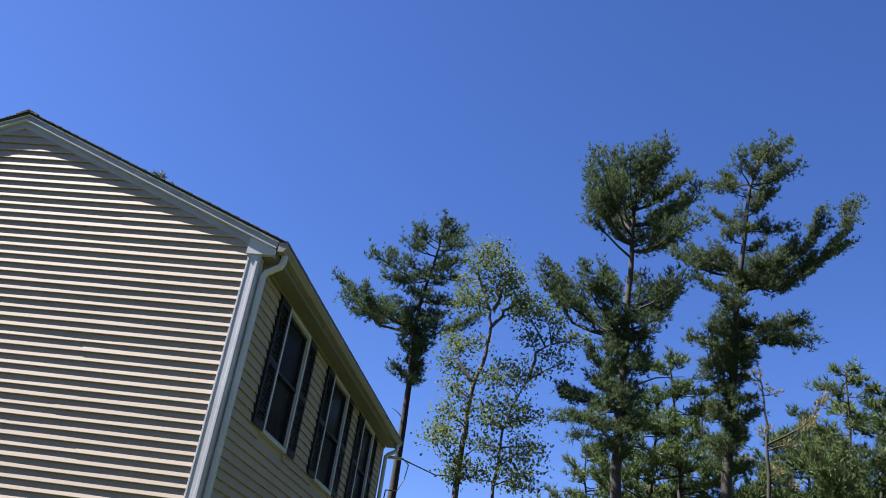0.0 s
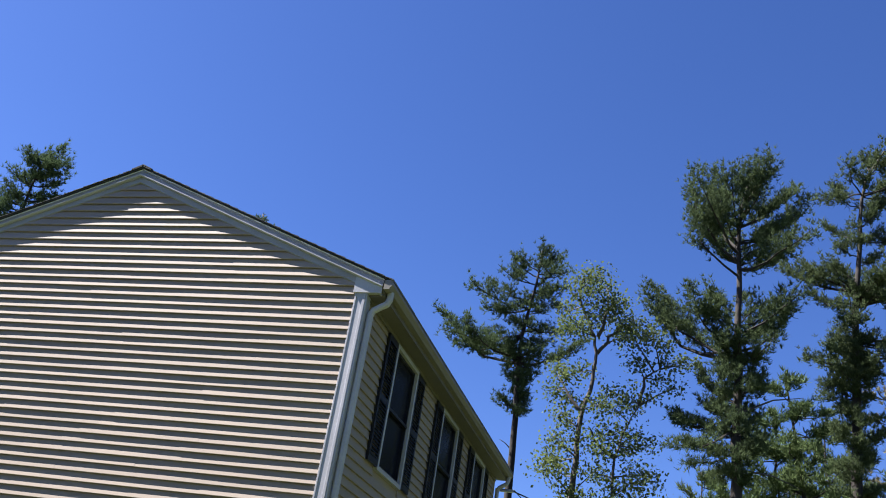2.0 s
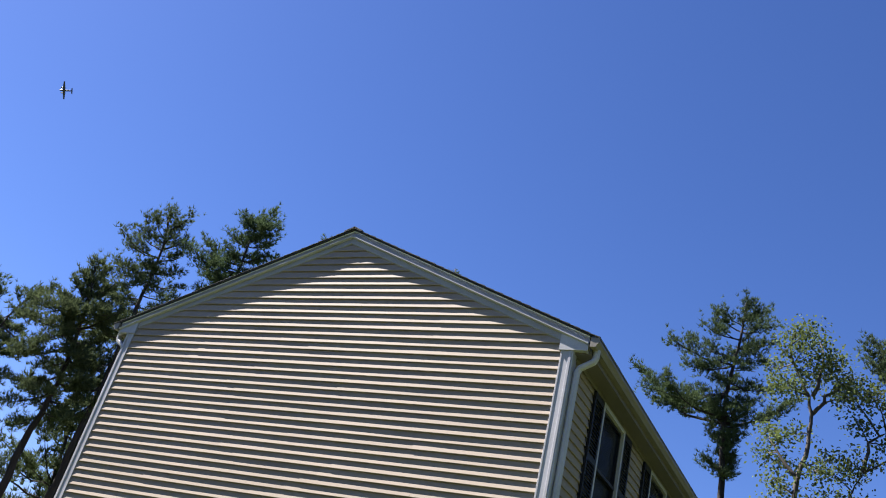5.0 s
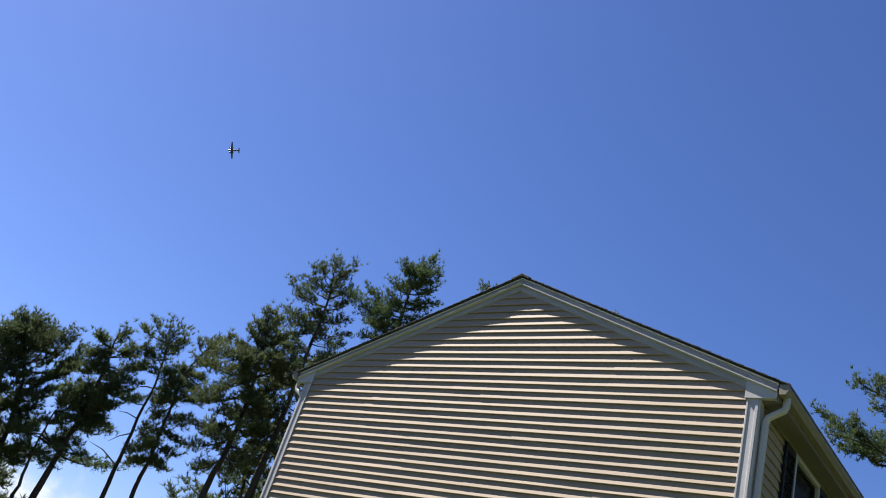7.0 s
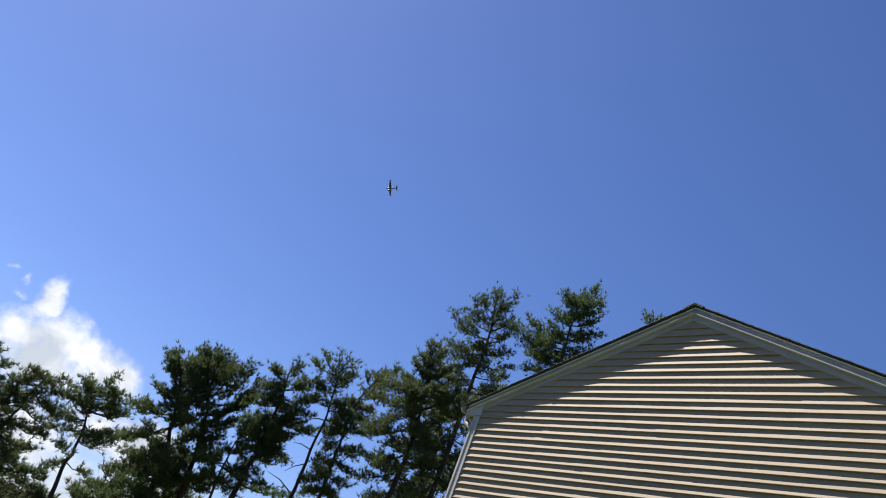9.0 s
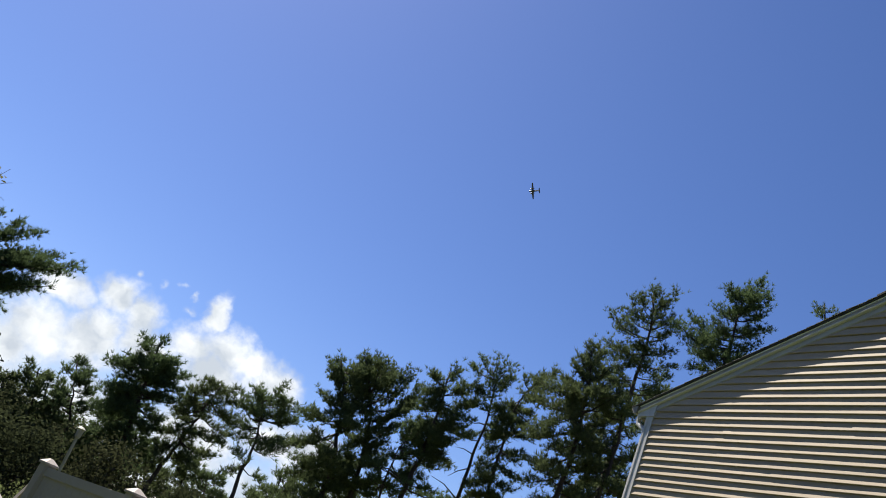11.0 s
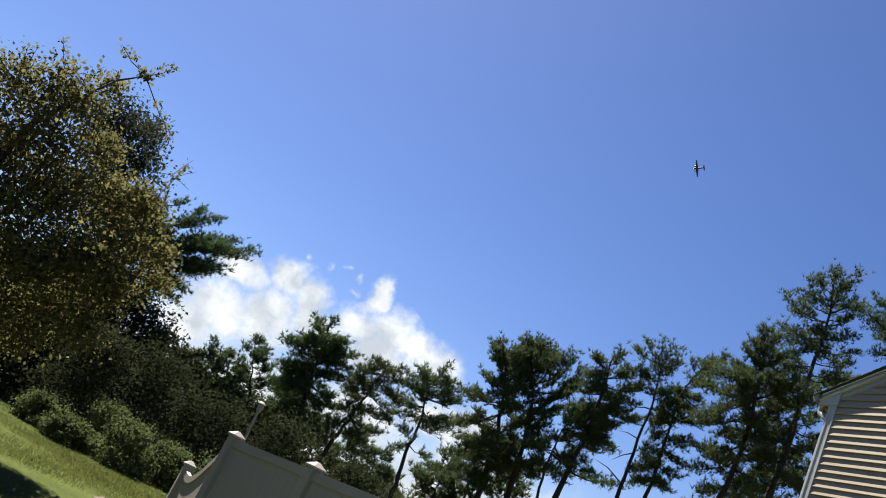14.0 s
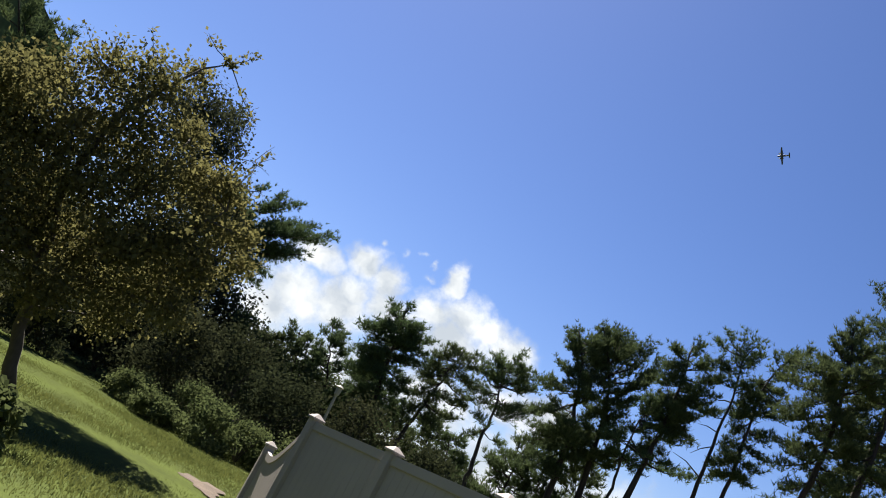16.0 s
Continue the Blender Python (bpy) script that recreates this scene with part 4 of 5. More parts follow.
pine('dense conical pine behind the fence', 0.12, [(-25.4, -3.0, 0.0), (-25.4, -3.2, 2.2), (-25.5, -3.4, 3.7), (-25.5, -3.6, 5.0), (-25.5, -3.8, 6.3)],
     [(6.1, -25.6, -3.7, 6.4), (5.9, -25.5, -4.2, 5.9), (5.8, -25.0, -3.1, 5.9), (5.7, -25.9, -4.4, 5.5), (5.5, -26.4, -4.7, 5.1), (5.3, -25.0, -2.6, 5.6), (5.1, -25.9, -4.4, 4.8), (4.9, -25.3, -4.7, 4.2), (4.9, -25.0, -2.5, 5.2), (4.6, -25.2, -4.3, 4.0), (4.6, -24.9, -2.5, 4.8), (4.3, -25.1, -4.6, 3.6), (4.2, -25.0, -2.6, 4.2), (4.0, -26.0, -4.0, 3.4), (3.8, -25.0, -2.5, 3.8), (3.5, -26.1, -4.0, 3.0), (3.4, -25.6, -2.3, 3.4), (5.2, -25.2, -3.2, 5.6), (4.4, -25.3, -4.1, 4.4), (5.4, -25.8, -4.1, 5.4), (3.1, -25.4, -3.9, 2.5), (3.0, -25.6, -2.3, 3.0)], fill=1.0, thick=1.3)
pine('dark pine in the rear row', 0.07, [(-27.6, -3.9, 0.0), (-27.6, -3.9, 0.6), (-27.7, -4.5, 2.6), (-27.9, -5.4, 4.9)],
     [], auto=0.26, low=0.2, thick=1.4)
pine('dark pine in the rear row', 0.07, [(-27.8, -4.8, 0.0), (-27.8, -4.9, 0.2), (-27.9, -5.5, 2.1), (-28.0, -6.3, 4.1)],
     [], auto=0.26, low=0.2, thick=1.4)
pine('dark pine in the rear row', 0.06, [(-27.9, -5.7, 0.0), (-28.0, -6.4, 1.7), (-28.1, -7.1, 3.6)],
     [], auto=0.26, low=0.2, thick=1.4)
pine('dark pine in the rear row', 0.07, [(-27.4, -2.9, 0.0), (-27.5, -3.0, 1.1), (-27.5, -3.3, 3.0), (-27.6, -3.8, 4.8)],
     [], auto=0.26, low=0.2, thick=1.4)
pine('dark pine in the rear row', 0.06, [(-28.0, -6.7, 0.0), (-28.0, -7.3, 1.7), (-28.1, -8.2, 3.6)],
     [], auto=0.26, low=0.2, thick=1.4)
pine('open pine in the rear row', 0.10, [(-25.2, -2.2, 0.0), (-25.1, -2.1, 2.2), (-25.1, -1.9, 3.6), (-25.0, -1.7, 4.7), (-25.0, -1.5, 5.9)],
     [(5.7, -24.9, -1.9, 5.8), (5.7, -24.5, -1.1, 5.9), (5.5, -24.4, -0.7, 5.6), (5.2, -25.5, -2.3, 5.0), (5.3, -24.5, -0.7, 4.9), (4.9, -25.0, -2.4, 4.6), (4.8, -25.3, -0.4, 4.6), (4.4, -24.9, -2.4, 3.8), (4.3, -24.2, -0.8, 4.2), (4.0, -24.8, -2.4, 3.2), (3.8, -25.1, -0.6, 3.8), (3.5, -24.5, -1.3, 3.2), (3.2, -25.4, -2.3, 2.7), (5.5, -25.0, -2.3, 5.3)], fill=0.8, thick=1.2)
pine('open pine in the rear row', 0.10, [(-24.0, 0.2, 0.0), (-24.0, 0.2, 2.4), (-24.1, 0.1, 3.6), (-24.1, 0.1, 4.4), (-24.1, -0.1, 5.4), (-24.2, -0.3, 6.1)],
     [(5.9, -24.1, -0.7, 6.1), (5.8, -24.3, 0.0, 6.2), (5.6, -23.5, 0.5, 5.9), (5.4, -24.2, 1.2, 5.8), (5.3, -24.5, 0.5, 6.3), (5.3, -24.0, -1.0, 5.5), (5.1, -24.8, -0.7, 5.1), (5.0, -23.4, 0.8, 4.7), (4.9, -23.7, 0.4, 4.8), (4.8, -24.1, -0.6, 4.6), (4.5, -23.5, 0.6, 4.5), (5.4, -24.5, -0.5, 5.6), (4.0, -24.5, -0.2, 3.5), (3.8, -23.7, 0.6, 3.7)], fill=0.6)
pine('young pine in the rear row', 0.06, [(-28.8, -0.2, 0.0), (-28.8, -0.1, 1.2), (-28.8, -0.0, 2.4), (-28.8, -0.3, 3.6)],
     [], auto=0.50, low=0.1, thick=1.2, fine=1.5)
pine('young pine in the rear row', 0.07, [(-27.7, 3.1, 0.0), (-27.7, 3.0, 2.8), (-27.7, 3.0, 3.5), (-27.8, 2.8, 4.5)],
     [], auto=0.50, low=0.1, thick=1.2, fine=1.5)
pine('young pine in the rear row', 0.08, [(-27.1, 4.4, 0.0), (-27.3, 4.0, 3.3), (-27.3, 3.9, 4.2), (-27.4, 3.7, 5.2)],
     [], auto=0.50, low=0.1, thick=1.2, fine=1.5)
pine('young pine in the rear row', 0.06, [(-28.4, 1.1, 0.0), (-28.5, 0.9, 1.7), (-28.5, 0.8, 2.4), (-28.6, 0.6, 3.4)],
     [], auto=0.50, low=0.1, thick=1.2, fine=1.5)
pine('young pine in the rear row', 0.06, [(-29.0, -0.9, 0.0), (-29.1, -1.1, 1.1), (-29.2, -1.5, 2.3), (-29.3, -1.9, 3.4)],
     [], auto=0.45, low=0.1, thick=1.2, fine=1.5)
pine('young pine in the rear row', 0.08, [(-26.4, 5.9, 0.0), (-26.6, 5.4, 3.5), (-26.7, 5.2, 4.2), (-26.8, 5.0, 5.1)],
     [], auto=0.50, low=0.1, thick=1.2, fine=1.5)
pine('young pine in the rear row', 0.12, [(-21.9, 12.5, 0.0), (-22.4, 11.9, 7.2), (-22.5, 11.7, 8.7), (-22.8, 11.4, 10.5)],
     [], auto=0.45, low=0.1, thick=1.2, fine=1.5)
pine('young pine in the rear row', 0.15, [(-19.9, 14.5, 0.0), (-20.7, 13.7, 8.3), (-21.1, 13.3, 10.5), (-21.5, 12.9, 13.1)],
     [], auto=0.40, low=0.1, thick=1.2, fine=1.5)
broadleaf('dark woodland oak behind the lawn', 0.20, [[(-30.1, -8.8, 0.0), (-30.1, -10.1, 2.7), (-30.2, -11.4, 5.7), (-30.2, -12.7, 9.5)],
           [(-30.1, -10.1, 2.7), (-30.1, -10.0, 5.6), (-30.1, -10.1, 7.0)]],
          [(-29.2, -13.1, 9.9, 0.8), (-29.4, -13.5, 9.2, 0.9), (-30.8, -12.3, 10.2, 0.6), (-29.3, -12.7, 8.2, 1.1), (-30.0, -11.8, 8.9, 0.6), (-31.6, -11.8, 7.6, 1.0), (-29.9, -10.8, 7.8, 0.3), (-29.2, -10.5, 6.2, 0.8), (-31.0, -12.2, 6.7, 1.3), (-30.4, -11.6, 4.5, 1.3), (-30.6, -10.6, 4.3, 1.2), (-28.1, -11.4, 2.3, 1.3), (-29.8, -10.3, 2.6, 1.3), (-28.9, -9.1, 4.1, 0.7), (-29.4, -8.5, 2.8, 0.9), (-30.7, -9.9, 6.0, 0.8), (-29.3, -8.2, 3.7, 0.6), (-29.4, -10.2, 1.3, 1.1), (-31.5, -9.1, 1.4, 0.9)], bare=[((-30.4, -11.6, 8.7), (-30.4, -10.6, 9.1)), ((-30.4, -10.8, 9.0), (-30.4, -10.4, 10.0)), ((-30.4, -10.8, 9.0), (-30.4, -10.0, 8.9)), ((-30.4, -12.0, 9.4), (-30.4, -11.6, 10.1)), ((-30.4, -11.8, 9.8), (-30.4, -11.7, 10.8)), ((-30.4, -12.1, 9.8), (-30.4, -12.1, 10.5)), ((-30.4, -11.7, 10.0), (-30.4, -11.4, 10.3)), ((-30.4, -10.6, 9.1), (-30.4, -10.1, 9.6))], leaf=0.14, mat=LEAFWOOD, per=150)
pine("tall dark pine at the wood's edge", 0.10, [(-20.9, -12.4, 0.0), (-20.7, -14.2, 2.5), (-20.5, -15.8, 4.9), (-20.2, -17.8, 8.0)],
     [(4.9, -21.1, -16.3, 7.5), (4.3, -20.4, -15.9, 7.0), (5.5, -20.7, -16.5, 7.5), (6.1, -20.5, -17.0, 7.8), (3.7, -20.3, -16.6, 4.3), (4.2, -20.8, -17.4, 5.3), (5.1, -19.9, -17.6, 5.8), (3.3, -21.0, -14.5, 4.8)], fill=0.9)
pine('dark pine with long level limbs', 0.14, [(-30.6, -8.6, 0.0), (-30.6, -9.2, 4.0), (-30.6, -9.7, 5.7), (-30.6, -10.1, 7.0), (-30.6, -10.6, 8.5)],
     [(6.8, -29.0, -6.8, 7.9), (6.9, -32.3, -7.3, 8.5), (6.9, -30.3, -8.2, 7.8), (7.3, -31.3, -8.4, 8.7), (6.4, -29.1, -7.2, 6.8), (6.3, -29.8, -7.9, 6.8), (7.4, -30.9, -9.2, 8.6), (6.1, -29.7, -7.8, 6.4), (5.9, -31.1, -8.2, 5.6), (8.0, -30.9, -9.9, 8.6), (7.3, -30.7, -10.9, 7.5), (6.7, -30.3, -8.6, 7.0), (5.6, -31.3, -8.2, 5.1)], fill=0.35, thick=1.5)
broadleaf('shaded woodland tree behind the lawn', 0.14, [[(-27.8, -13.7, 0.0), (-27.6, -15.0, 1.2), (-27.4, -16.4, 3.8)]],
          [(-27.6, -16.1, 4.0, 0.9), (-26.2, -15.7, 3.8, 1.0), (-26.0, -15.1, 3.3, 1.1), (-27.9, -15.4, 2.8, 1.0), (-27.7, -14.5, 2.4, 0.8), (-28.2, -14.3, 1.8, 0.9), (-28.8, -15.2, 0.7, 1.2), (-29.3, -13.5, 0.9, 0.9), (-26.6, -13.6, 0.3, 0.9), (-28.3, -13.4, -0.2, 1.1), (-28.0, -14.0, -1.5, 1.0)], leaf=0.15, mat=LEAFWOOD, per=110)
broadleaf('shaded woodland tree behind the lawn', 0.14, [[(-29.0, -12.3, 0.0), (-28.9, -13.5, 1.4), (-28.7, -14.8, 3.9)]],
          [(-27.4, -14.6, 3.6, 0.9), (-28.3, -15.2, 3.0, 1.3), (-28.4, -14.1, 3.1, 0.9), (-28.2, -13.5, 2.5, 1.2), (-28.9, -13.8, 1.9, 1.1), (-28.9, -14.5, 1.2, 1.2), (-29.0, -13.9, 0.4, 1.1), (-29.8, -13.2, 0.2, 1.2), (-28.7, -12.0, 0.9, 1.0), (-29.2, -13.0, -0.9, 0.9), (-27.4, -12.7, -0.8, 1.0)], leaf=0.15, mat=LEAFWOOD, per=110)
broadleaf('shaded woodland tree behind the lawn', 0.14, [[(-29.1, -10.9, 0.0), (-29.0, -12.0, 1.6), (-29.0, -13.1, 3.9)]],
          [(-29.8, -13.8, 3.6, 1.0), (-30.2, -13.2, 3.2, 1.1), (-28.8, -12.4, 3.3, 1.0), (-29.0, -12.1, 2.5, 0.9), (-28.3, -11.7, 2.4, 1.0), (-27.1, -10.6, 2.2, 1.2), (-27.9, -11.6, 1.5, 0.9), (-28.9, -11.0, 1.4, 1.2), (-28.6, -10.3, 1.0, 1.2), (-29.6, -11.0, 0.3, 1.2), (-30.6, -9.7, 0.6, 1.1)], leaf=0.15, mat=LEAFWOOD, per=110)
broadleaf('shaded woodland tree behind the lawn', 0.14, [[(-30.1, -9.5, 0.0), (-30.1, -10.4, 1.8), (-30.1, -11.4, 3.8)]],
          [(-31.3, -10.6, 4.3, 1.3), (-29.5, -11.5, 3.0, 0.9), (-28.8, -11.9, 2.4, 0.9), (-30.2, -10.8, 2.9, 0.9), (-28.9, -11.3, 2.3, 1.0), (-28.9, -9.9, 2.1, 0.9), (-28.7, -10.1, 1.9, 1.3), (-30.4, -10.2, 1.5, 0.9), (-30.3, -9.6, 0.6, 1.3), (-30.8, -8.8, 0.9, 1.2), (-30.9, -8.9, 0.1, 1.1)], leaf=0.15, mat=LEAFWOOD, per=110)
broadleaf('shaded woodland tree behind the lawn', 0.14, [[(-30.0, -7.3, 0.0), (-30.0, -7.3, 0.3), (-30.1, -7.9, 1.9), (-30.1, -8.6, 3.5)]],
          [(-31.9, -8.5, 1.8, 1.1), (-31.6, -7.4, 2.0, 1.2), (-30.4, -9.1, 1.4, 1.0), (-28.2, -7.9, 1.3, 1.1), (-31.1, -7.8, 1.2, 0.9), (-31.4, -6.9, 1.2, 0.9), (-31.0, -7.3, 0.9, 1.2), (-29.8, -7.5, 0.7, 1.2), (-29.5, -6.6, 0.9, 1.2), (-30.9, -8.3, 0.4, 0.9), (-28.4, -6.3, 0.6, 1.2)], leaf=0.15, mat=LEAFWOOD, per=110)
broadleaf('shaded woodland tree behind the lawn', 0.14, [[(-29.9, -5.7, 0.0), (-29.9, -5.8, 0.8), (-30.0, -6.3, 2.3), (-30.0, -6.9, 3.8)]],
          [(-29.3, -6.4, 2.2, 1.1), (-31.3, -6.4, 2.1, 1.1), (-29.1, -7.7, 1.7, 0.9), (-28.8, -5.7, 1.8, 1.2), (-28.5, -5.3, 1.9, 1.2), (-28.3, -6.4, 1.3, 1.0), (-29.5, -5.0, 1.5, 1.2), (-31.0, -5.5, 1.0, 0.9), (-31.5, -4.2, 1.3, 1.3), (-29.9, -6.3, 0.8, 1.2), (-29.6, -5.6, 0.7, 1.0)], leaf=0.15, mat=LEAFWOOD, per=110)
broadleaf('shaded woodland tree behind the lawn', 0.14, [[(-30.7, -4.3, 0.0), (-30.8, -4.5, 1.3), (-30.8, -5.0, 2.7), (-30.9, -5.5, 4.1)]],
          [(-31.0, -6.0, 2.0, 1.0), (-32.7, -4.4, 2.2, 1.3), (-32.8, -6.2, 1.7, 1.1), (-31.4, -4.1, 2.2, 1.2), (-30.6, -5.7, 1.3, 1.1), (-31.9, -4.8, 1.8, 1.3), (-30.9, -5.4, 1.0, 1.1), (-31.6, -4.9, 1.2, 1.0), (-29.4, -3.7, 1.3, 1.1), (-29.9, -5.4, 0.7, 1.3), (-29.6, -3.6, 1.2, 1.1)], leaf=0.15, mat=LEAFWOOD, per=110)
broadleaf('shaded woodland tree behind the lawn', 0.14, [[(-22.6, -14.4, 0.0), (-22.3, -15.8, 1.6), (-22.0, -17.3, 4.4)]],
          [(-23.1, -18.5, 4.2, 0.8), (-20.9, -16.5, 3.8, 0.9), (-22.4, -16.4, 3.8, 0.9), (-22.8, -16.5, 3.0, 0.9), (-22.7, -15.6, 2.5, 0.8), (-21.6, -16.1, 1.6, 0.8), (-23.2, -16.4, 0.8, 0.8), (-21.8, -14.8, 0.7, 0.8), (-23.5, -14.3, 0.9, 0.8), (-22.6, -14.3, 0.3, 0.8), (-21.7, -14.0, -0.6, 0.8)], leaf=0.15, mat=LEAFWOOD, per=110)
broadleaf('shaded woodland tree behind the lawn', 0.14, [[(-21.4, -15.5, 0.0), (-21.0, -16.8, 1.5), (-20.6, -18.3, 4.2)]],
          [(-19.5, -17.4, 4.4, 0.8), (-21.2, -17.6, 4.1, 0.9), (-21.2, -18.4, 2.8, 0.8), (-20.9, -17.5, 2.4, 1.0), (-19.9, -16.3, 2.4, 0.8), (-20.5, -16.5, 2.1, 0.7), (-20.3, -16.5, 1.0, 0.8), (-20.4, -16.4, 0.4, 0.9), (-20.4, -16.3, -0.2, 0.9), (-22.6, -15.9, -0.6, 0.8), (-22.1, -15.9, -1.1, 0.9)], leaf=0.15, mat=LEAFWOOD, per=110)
broadleaf('spreading apple tree with small olive-green leaves', 0.10, [[(-10.5, -11.2, 0.0), (-10.5, -11.5, 0.8), (-10.4, -11.7, 1.7), (-10.4, -12.0, 2.8), (-10.3, -12.4, 3.8)],
           [(-10.5, -11.5, 0.8), (-10.5, -11.4, 2.2), (-10.5, -11.1, 3.4), (-10.5, -10.9, 4.3)],
           [(-10.4, -11.7, 1.7), (-10.3, -12.8, 2.1), (-10.2, -13.6, 2.8)],
           [(-10.5, -11.4, 2.2), (-10.6, -10.4, 2.9), (-10.7, -9.9, 3.7)],
           [(-10.4, -12.0, 2.8), (-10.4, -11.9, 4.3), (-10.5, -11.3, 5.4)]],
          [(-10.8, -13.1, 4.2, 0.4), (-10.6, -12.4, 4.6, 0.4), (-10.2, -11.7, 4.8, 0.4), (-10.8, -11.4, 5.4, 0.2), (-10.5, -11.0, 5.7, 0.1), (-9.8, -12.7, 3.3, 0.5), (-10.7, -12.3, 3.8, 0.5), (-10.0, -11.5, 4.0, 0.5), (-10.9, -11.0, 4.5, 0.3), (-10.7, -12.6, 2.7, 0.5), (-10.0, -11.7, 3.0, 0.5), (-10.4, -11.1, 3.4, 0.5), (-10.9, -10.5, 3.9, 0.4), (-10.8, -10.0, 4.0, 0.3), (-10.4, -11.9, 2.1, 0.5), (-10.0, -11.1, 2.4, 0.5), (-10.3, -10.5, 2.8, 0.5), (-10.9, -9.9, 3.4, 0.4), (-10.7, -9.5, 3.5, 0.2), (-10.9, -10.4, 2.2, 0.4), (-10.9, -9.8, 2.6, 0.4), (-10.3, -11.0, 1.8, 0.4), (-9.9, -11.4, 1.4, 0.4), (-10.9, -9.3, 3.1, 0.2), (-10.5, -9.8, 2.0, 0.3), (-10.3, -13.6, 3.2, 0.5), (-9.5, -12.9, 2.3, 0.6), (-9.7, -12.5, 1.6, 0.5), (-10.0, -13.7, 2.5, 0.6), (-10.5, -13.4, 1.6, 0.5), (-9.7, -13.2, 3.7, 0.4), (-10.8, -10.5, 1.5, 0.3)], leaf=0.075, mat=LEAFAPPLE, per=620, twigs=[(-10.2, -13.0, 5.0), (-10.3, -12.2, 5.5), (-10.4, -11.5, 5.9), (-10.6, -10.7, 6.1), (-10.3, -12.5, 5.1), (-10.3, -12.4, 5.2), (-10.7, -9.8, 4.9), (-10.6, -10.2, 5.1)])

# ---- fence ----
def fence_post(parent, x, y, top, turn):
    bm = bmesh.new()
    box(bm, -0.065, 0.065, -0.065, 0.065, -0.2, top, 0.006)
    post = part("post", bm, FENCE, parent)
    post.location, post.rotation_euler = (x, y, 0), (0, 0, turn)
    bm = bmesh.new()
    box(bm, -0.082, 0.082, -0.082, 0.082, top, top + 0.025, 0.005)
    bmesh.ops.create_cone(bm, cap_ends=True, segments=4, radius1=0.106, radius2=0.02, depth=0.045, matrix=Matrix.Translation((0, 0, top + 0.0475)) @ Matrix.Rotation(radians(45), 4, "Z"))
    part("post_cap", bm, FENCE, post)


def fence_panel(parent, a, b, za, zb, swoop=False):
    """Tongue-and-groove panel between two posts, straight on top or falling in a curve from b to a."""
    a, b = Vector((*a, 0)), Vector((*b, 0))
    d = (b - a).normalized()
    n = Vector((-d.y, d.x, 0))
    ln = (b - a).length
    k = 12
    tops = []
    for i in range(k + 1):
        f = i / k
        tops.append(zb - (zb - za) * (1 - f) if not swoop else za + (zb - za) * (f ** 2.6) - 0.05 * math.sin(math.pi * min(1, f * 1.5)) * (f < 0.67))
    bm = bmesh.new()
    w, lo, rings = n * 0.028, Vector((0, 0, -0.09)), []
    for i in range(k + 1):
        p = a + d * (0.06 + (ln - 0.12) * i / k) + Vector((0, 0, tops[i]))
        rings.append([bm.verts.new(v) for v in (p + w + lo, p - w + lo, p - w, p + w)])
    for r0, r1 in zip(rings, rings[1:]):
        for j in range(4):
            bm.faces.new((r0[j], r0[(j + 1) % 4], r1[(j + 1) % 4], r1[j]))
    bm.faces.new(rings[0])
    bm.faces.new(rings[-1])
    part("top_rail", bm, FENCE, parent)
    part("bottom_rail", sweep(bmesh.new(), [n * 0.028 + Vector((0, 0, 0.05)), n * -0.028 + Vector((0, 0, 0.05)), n * -0.028 + Vector((0, 0, 0.19)), n * 0.028 + Vector((0, 0, 0.19))], a + d * 0.06, b - d * 0.06), FENCE, parent)
    for i in range(k):
        p, q = a + d * (0.06 + (ln - 0.12) * i / k + 0.0015), a + d * (0.06 + (ln - 0.12) * (i + 1) / k - 0.0015)
        h0, h1 = tops[i] - 0.08, tops[i + 1] - 0.08
        bm = bmesh.new()
        vs = []
        for e, h in ((p, h0), (q, h1)):
            for s in (-1, 1):
                for z in (0.15, h):
                    vs.append(bm.verts.new(e + n * 0.011 * s + Vector((0, 0, z))))
        for f in ((0, 1, 3, 2), (4, 5, 7, 6), (0, 1, 5, 4), (2, 3, 7, 6), (0, 2, 6, 4), (1, 3, 7, 5)):
            bm.faces.new([vs[j] for j in f])
        part("picket", bm, FENCE, parent)


fence = thing("fence", "grey vinyl privacy fence with capped posts and a swooped end", "fence")
FD = Vector((math.cos(radians(17)), math.sin(radians(17)), 0))
P1 = Vector((-7.2, -7.7, 0))
posts = [P1 + FD * 1.83 * i for i in range(5)]
heights = [1.55 + 0.055 * i for i in range(5)]
for p, h in zip(posts, heights):
    fence_post(fence, p.x, p.y, h + 0.02, radians(17))
for i in range(4):
    fence_panel(fence, posts[i].xy, posts[i + 1].xy, heights[i], heights[i + 1])
fence_post(fence, -9.05, -7.76, 1.0, 0)
fence_panel(fence, (-9.05, -7.76), P1.xy, 0.95, 1.53, True)

# ---- lamp post ----
lamp = thing("lamp_post", "slim grey garden lamp post behind the fence", "lamp post", (-14.35, -6.37, 0))
part("pole", tube(bmesh.new(), [Vector((0, 0, -0.1)), Vector((0, 0, 1.2)), Vector((-0.01, -0.04, 2.2))], [0.038, 0.032, 0.028], 10), LAMPGREY, lamp)
part("lamp_head", tube(bmesh.new(), [Vector((-0.01, -0.04, z)) for z in (2.2, 2.23, 2.36, 2.38, 2.42)], [0.035, 0.055, 0.062, 0.085, 0.03], 10), LAMPGREY, lamp)

# ---- service cable ----
service = thing("service_cable", "black overhead service cable on the house corner", "cable", (0.36, 8.95, 5.6))
part("bracket", box(bmesh.new(), -0.24, 0.14, -0.05, 0.0, -0.03, 0.03, 0.008), METAL, service)
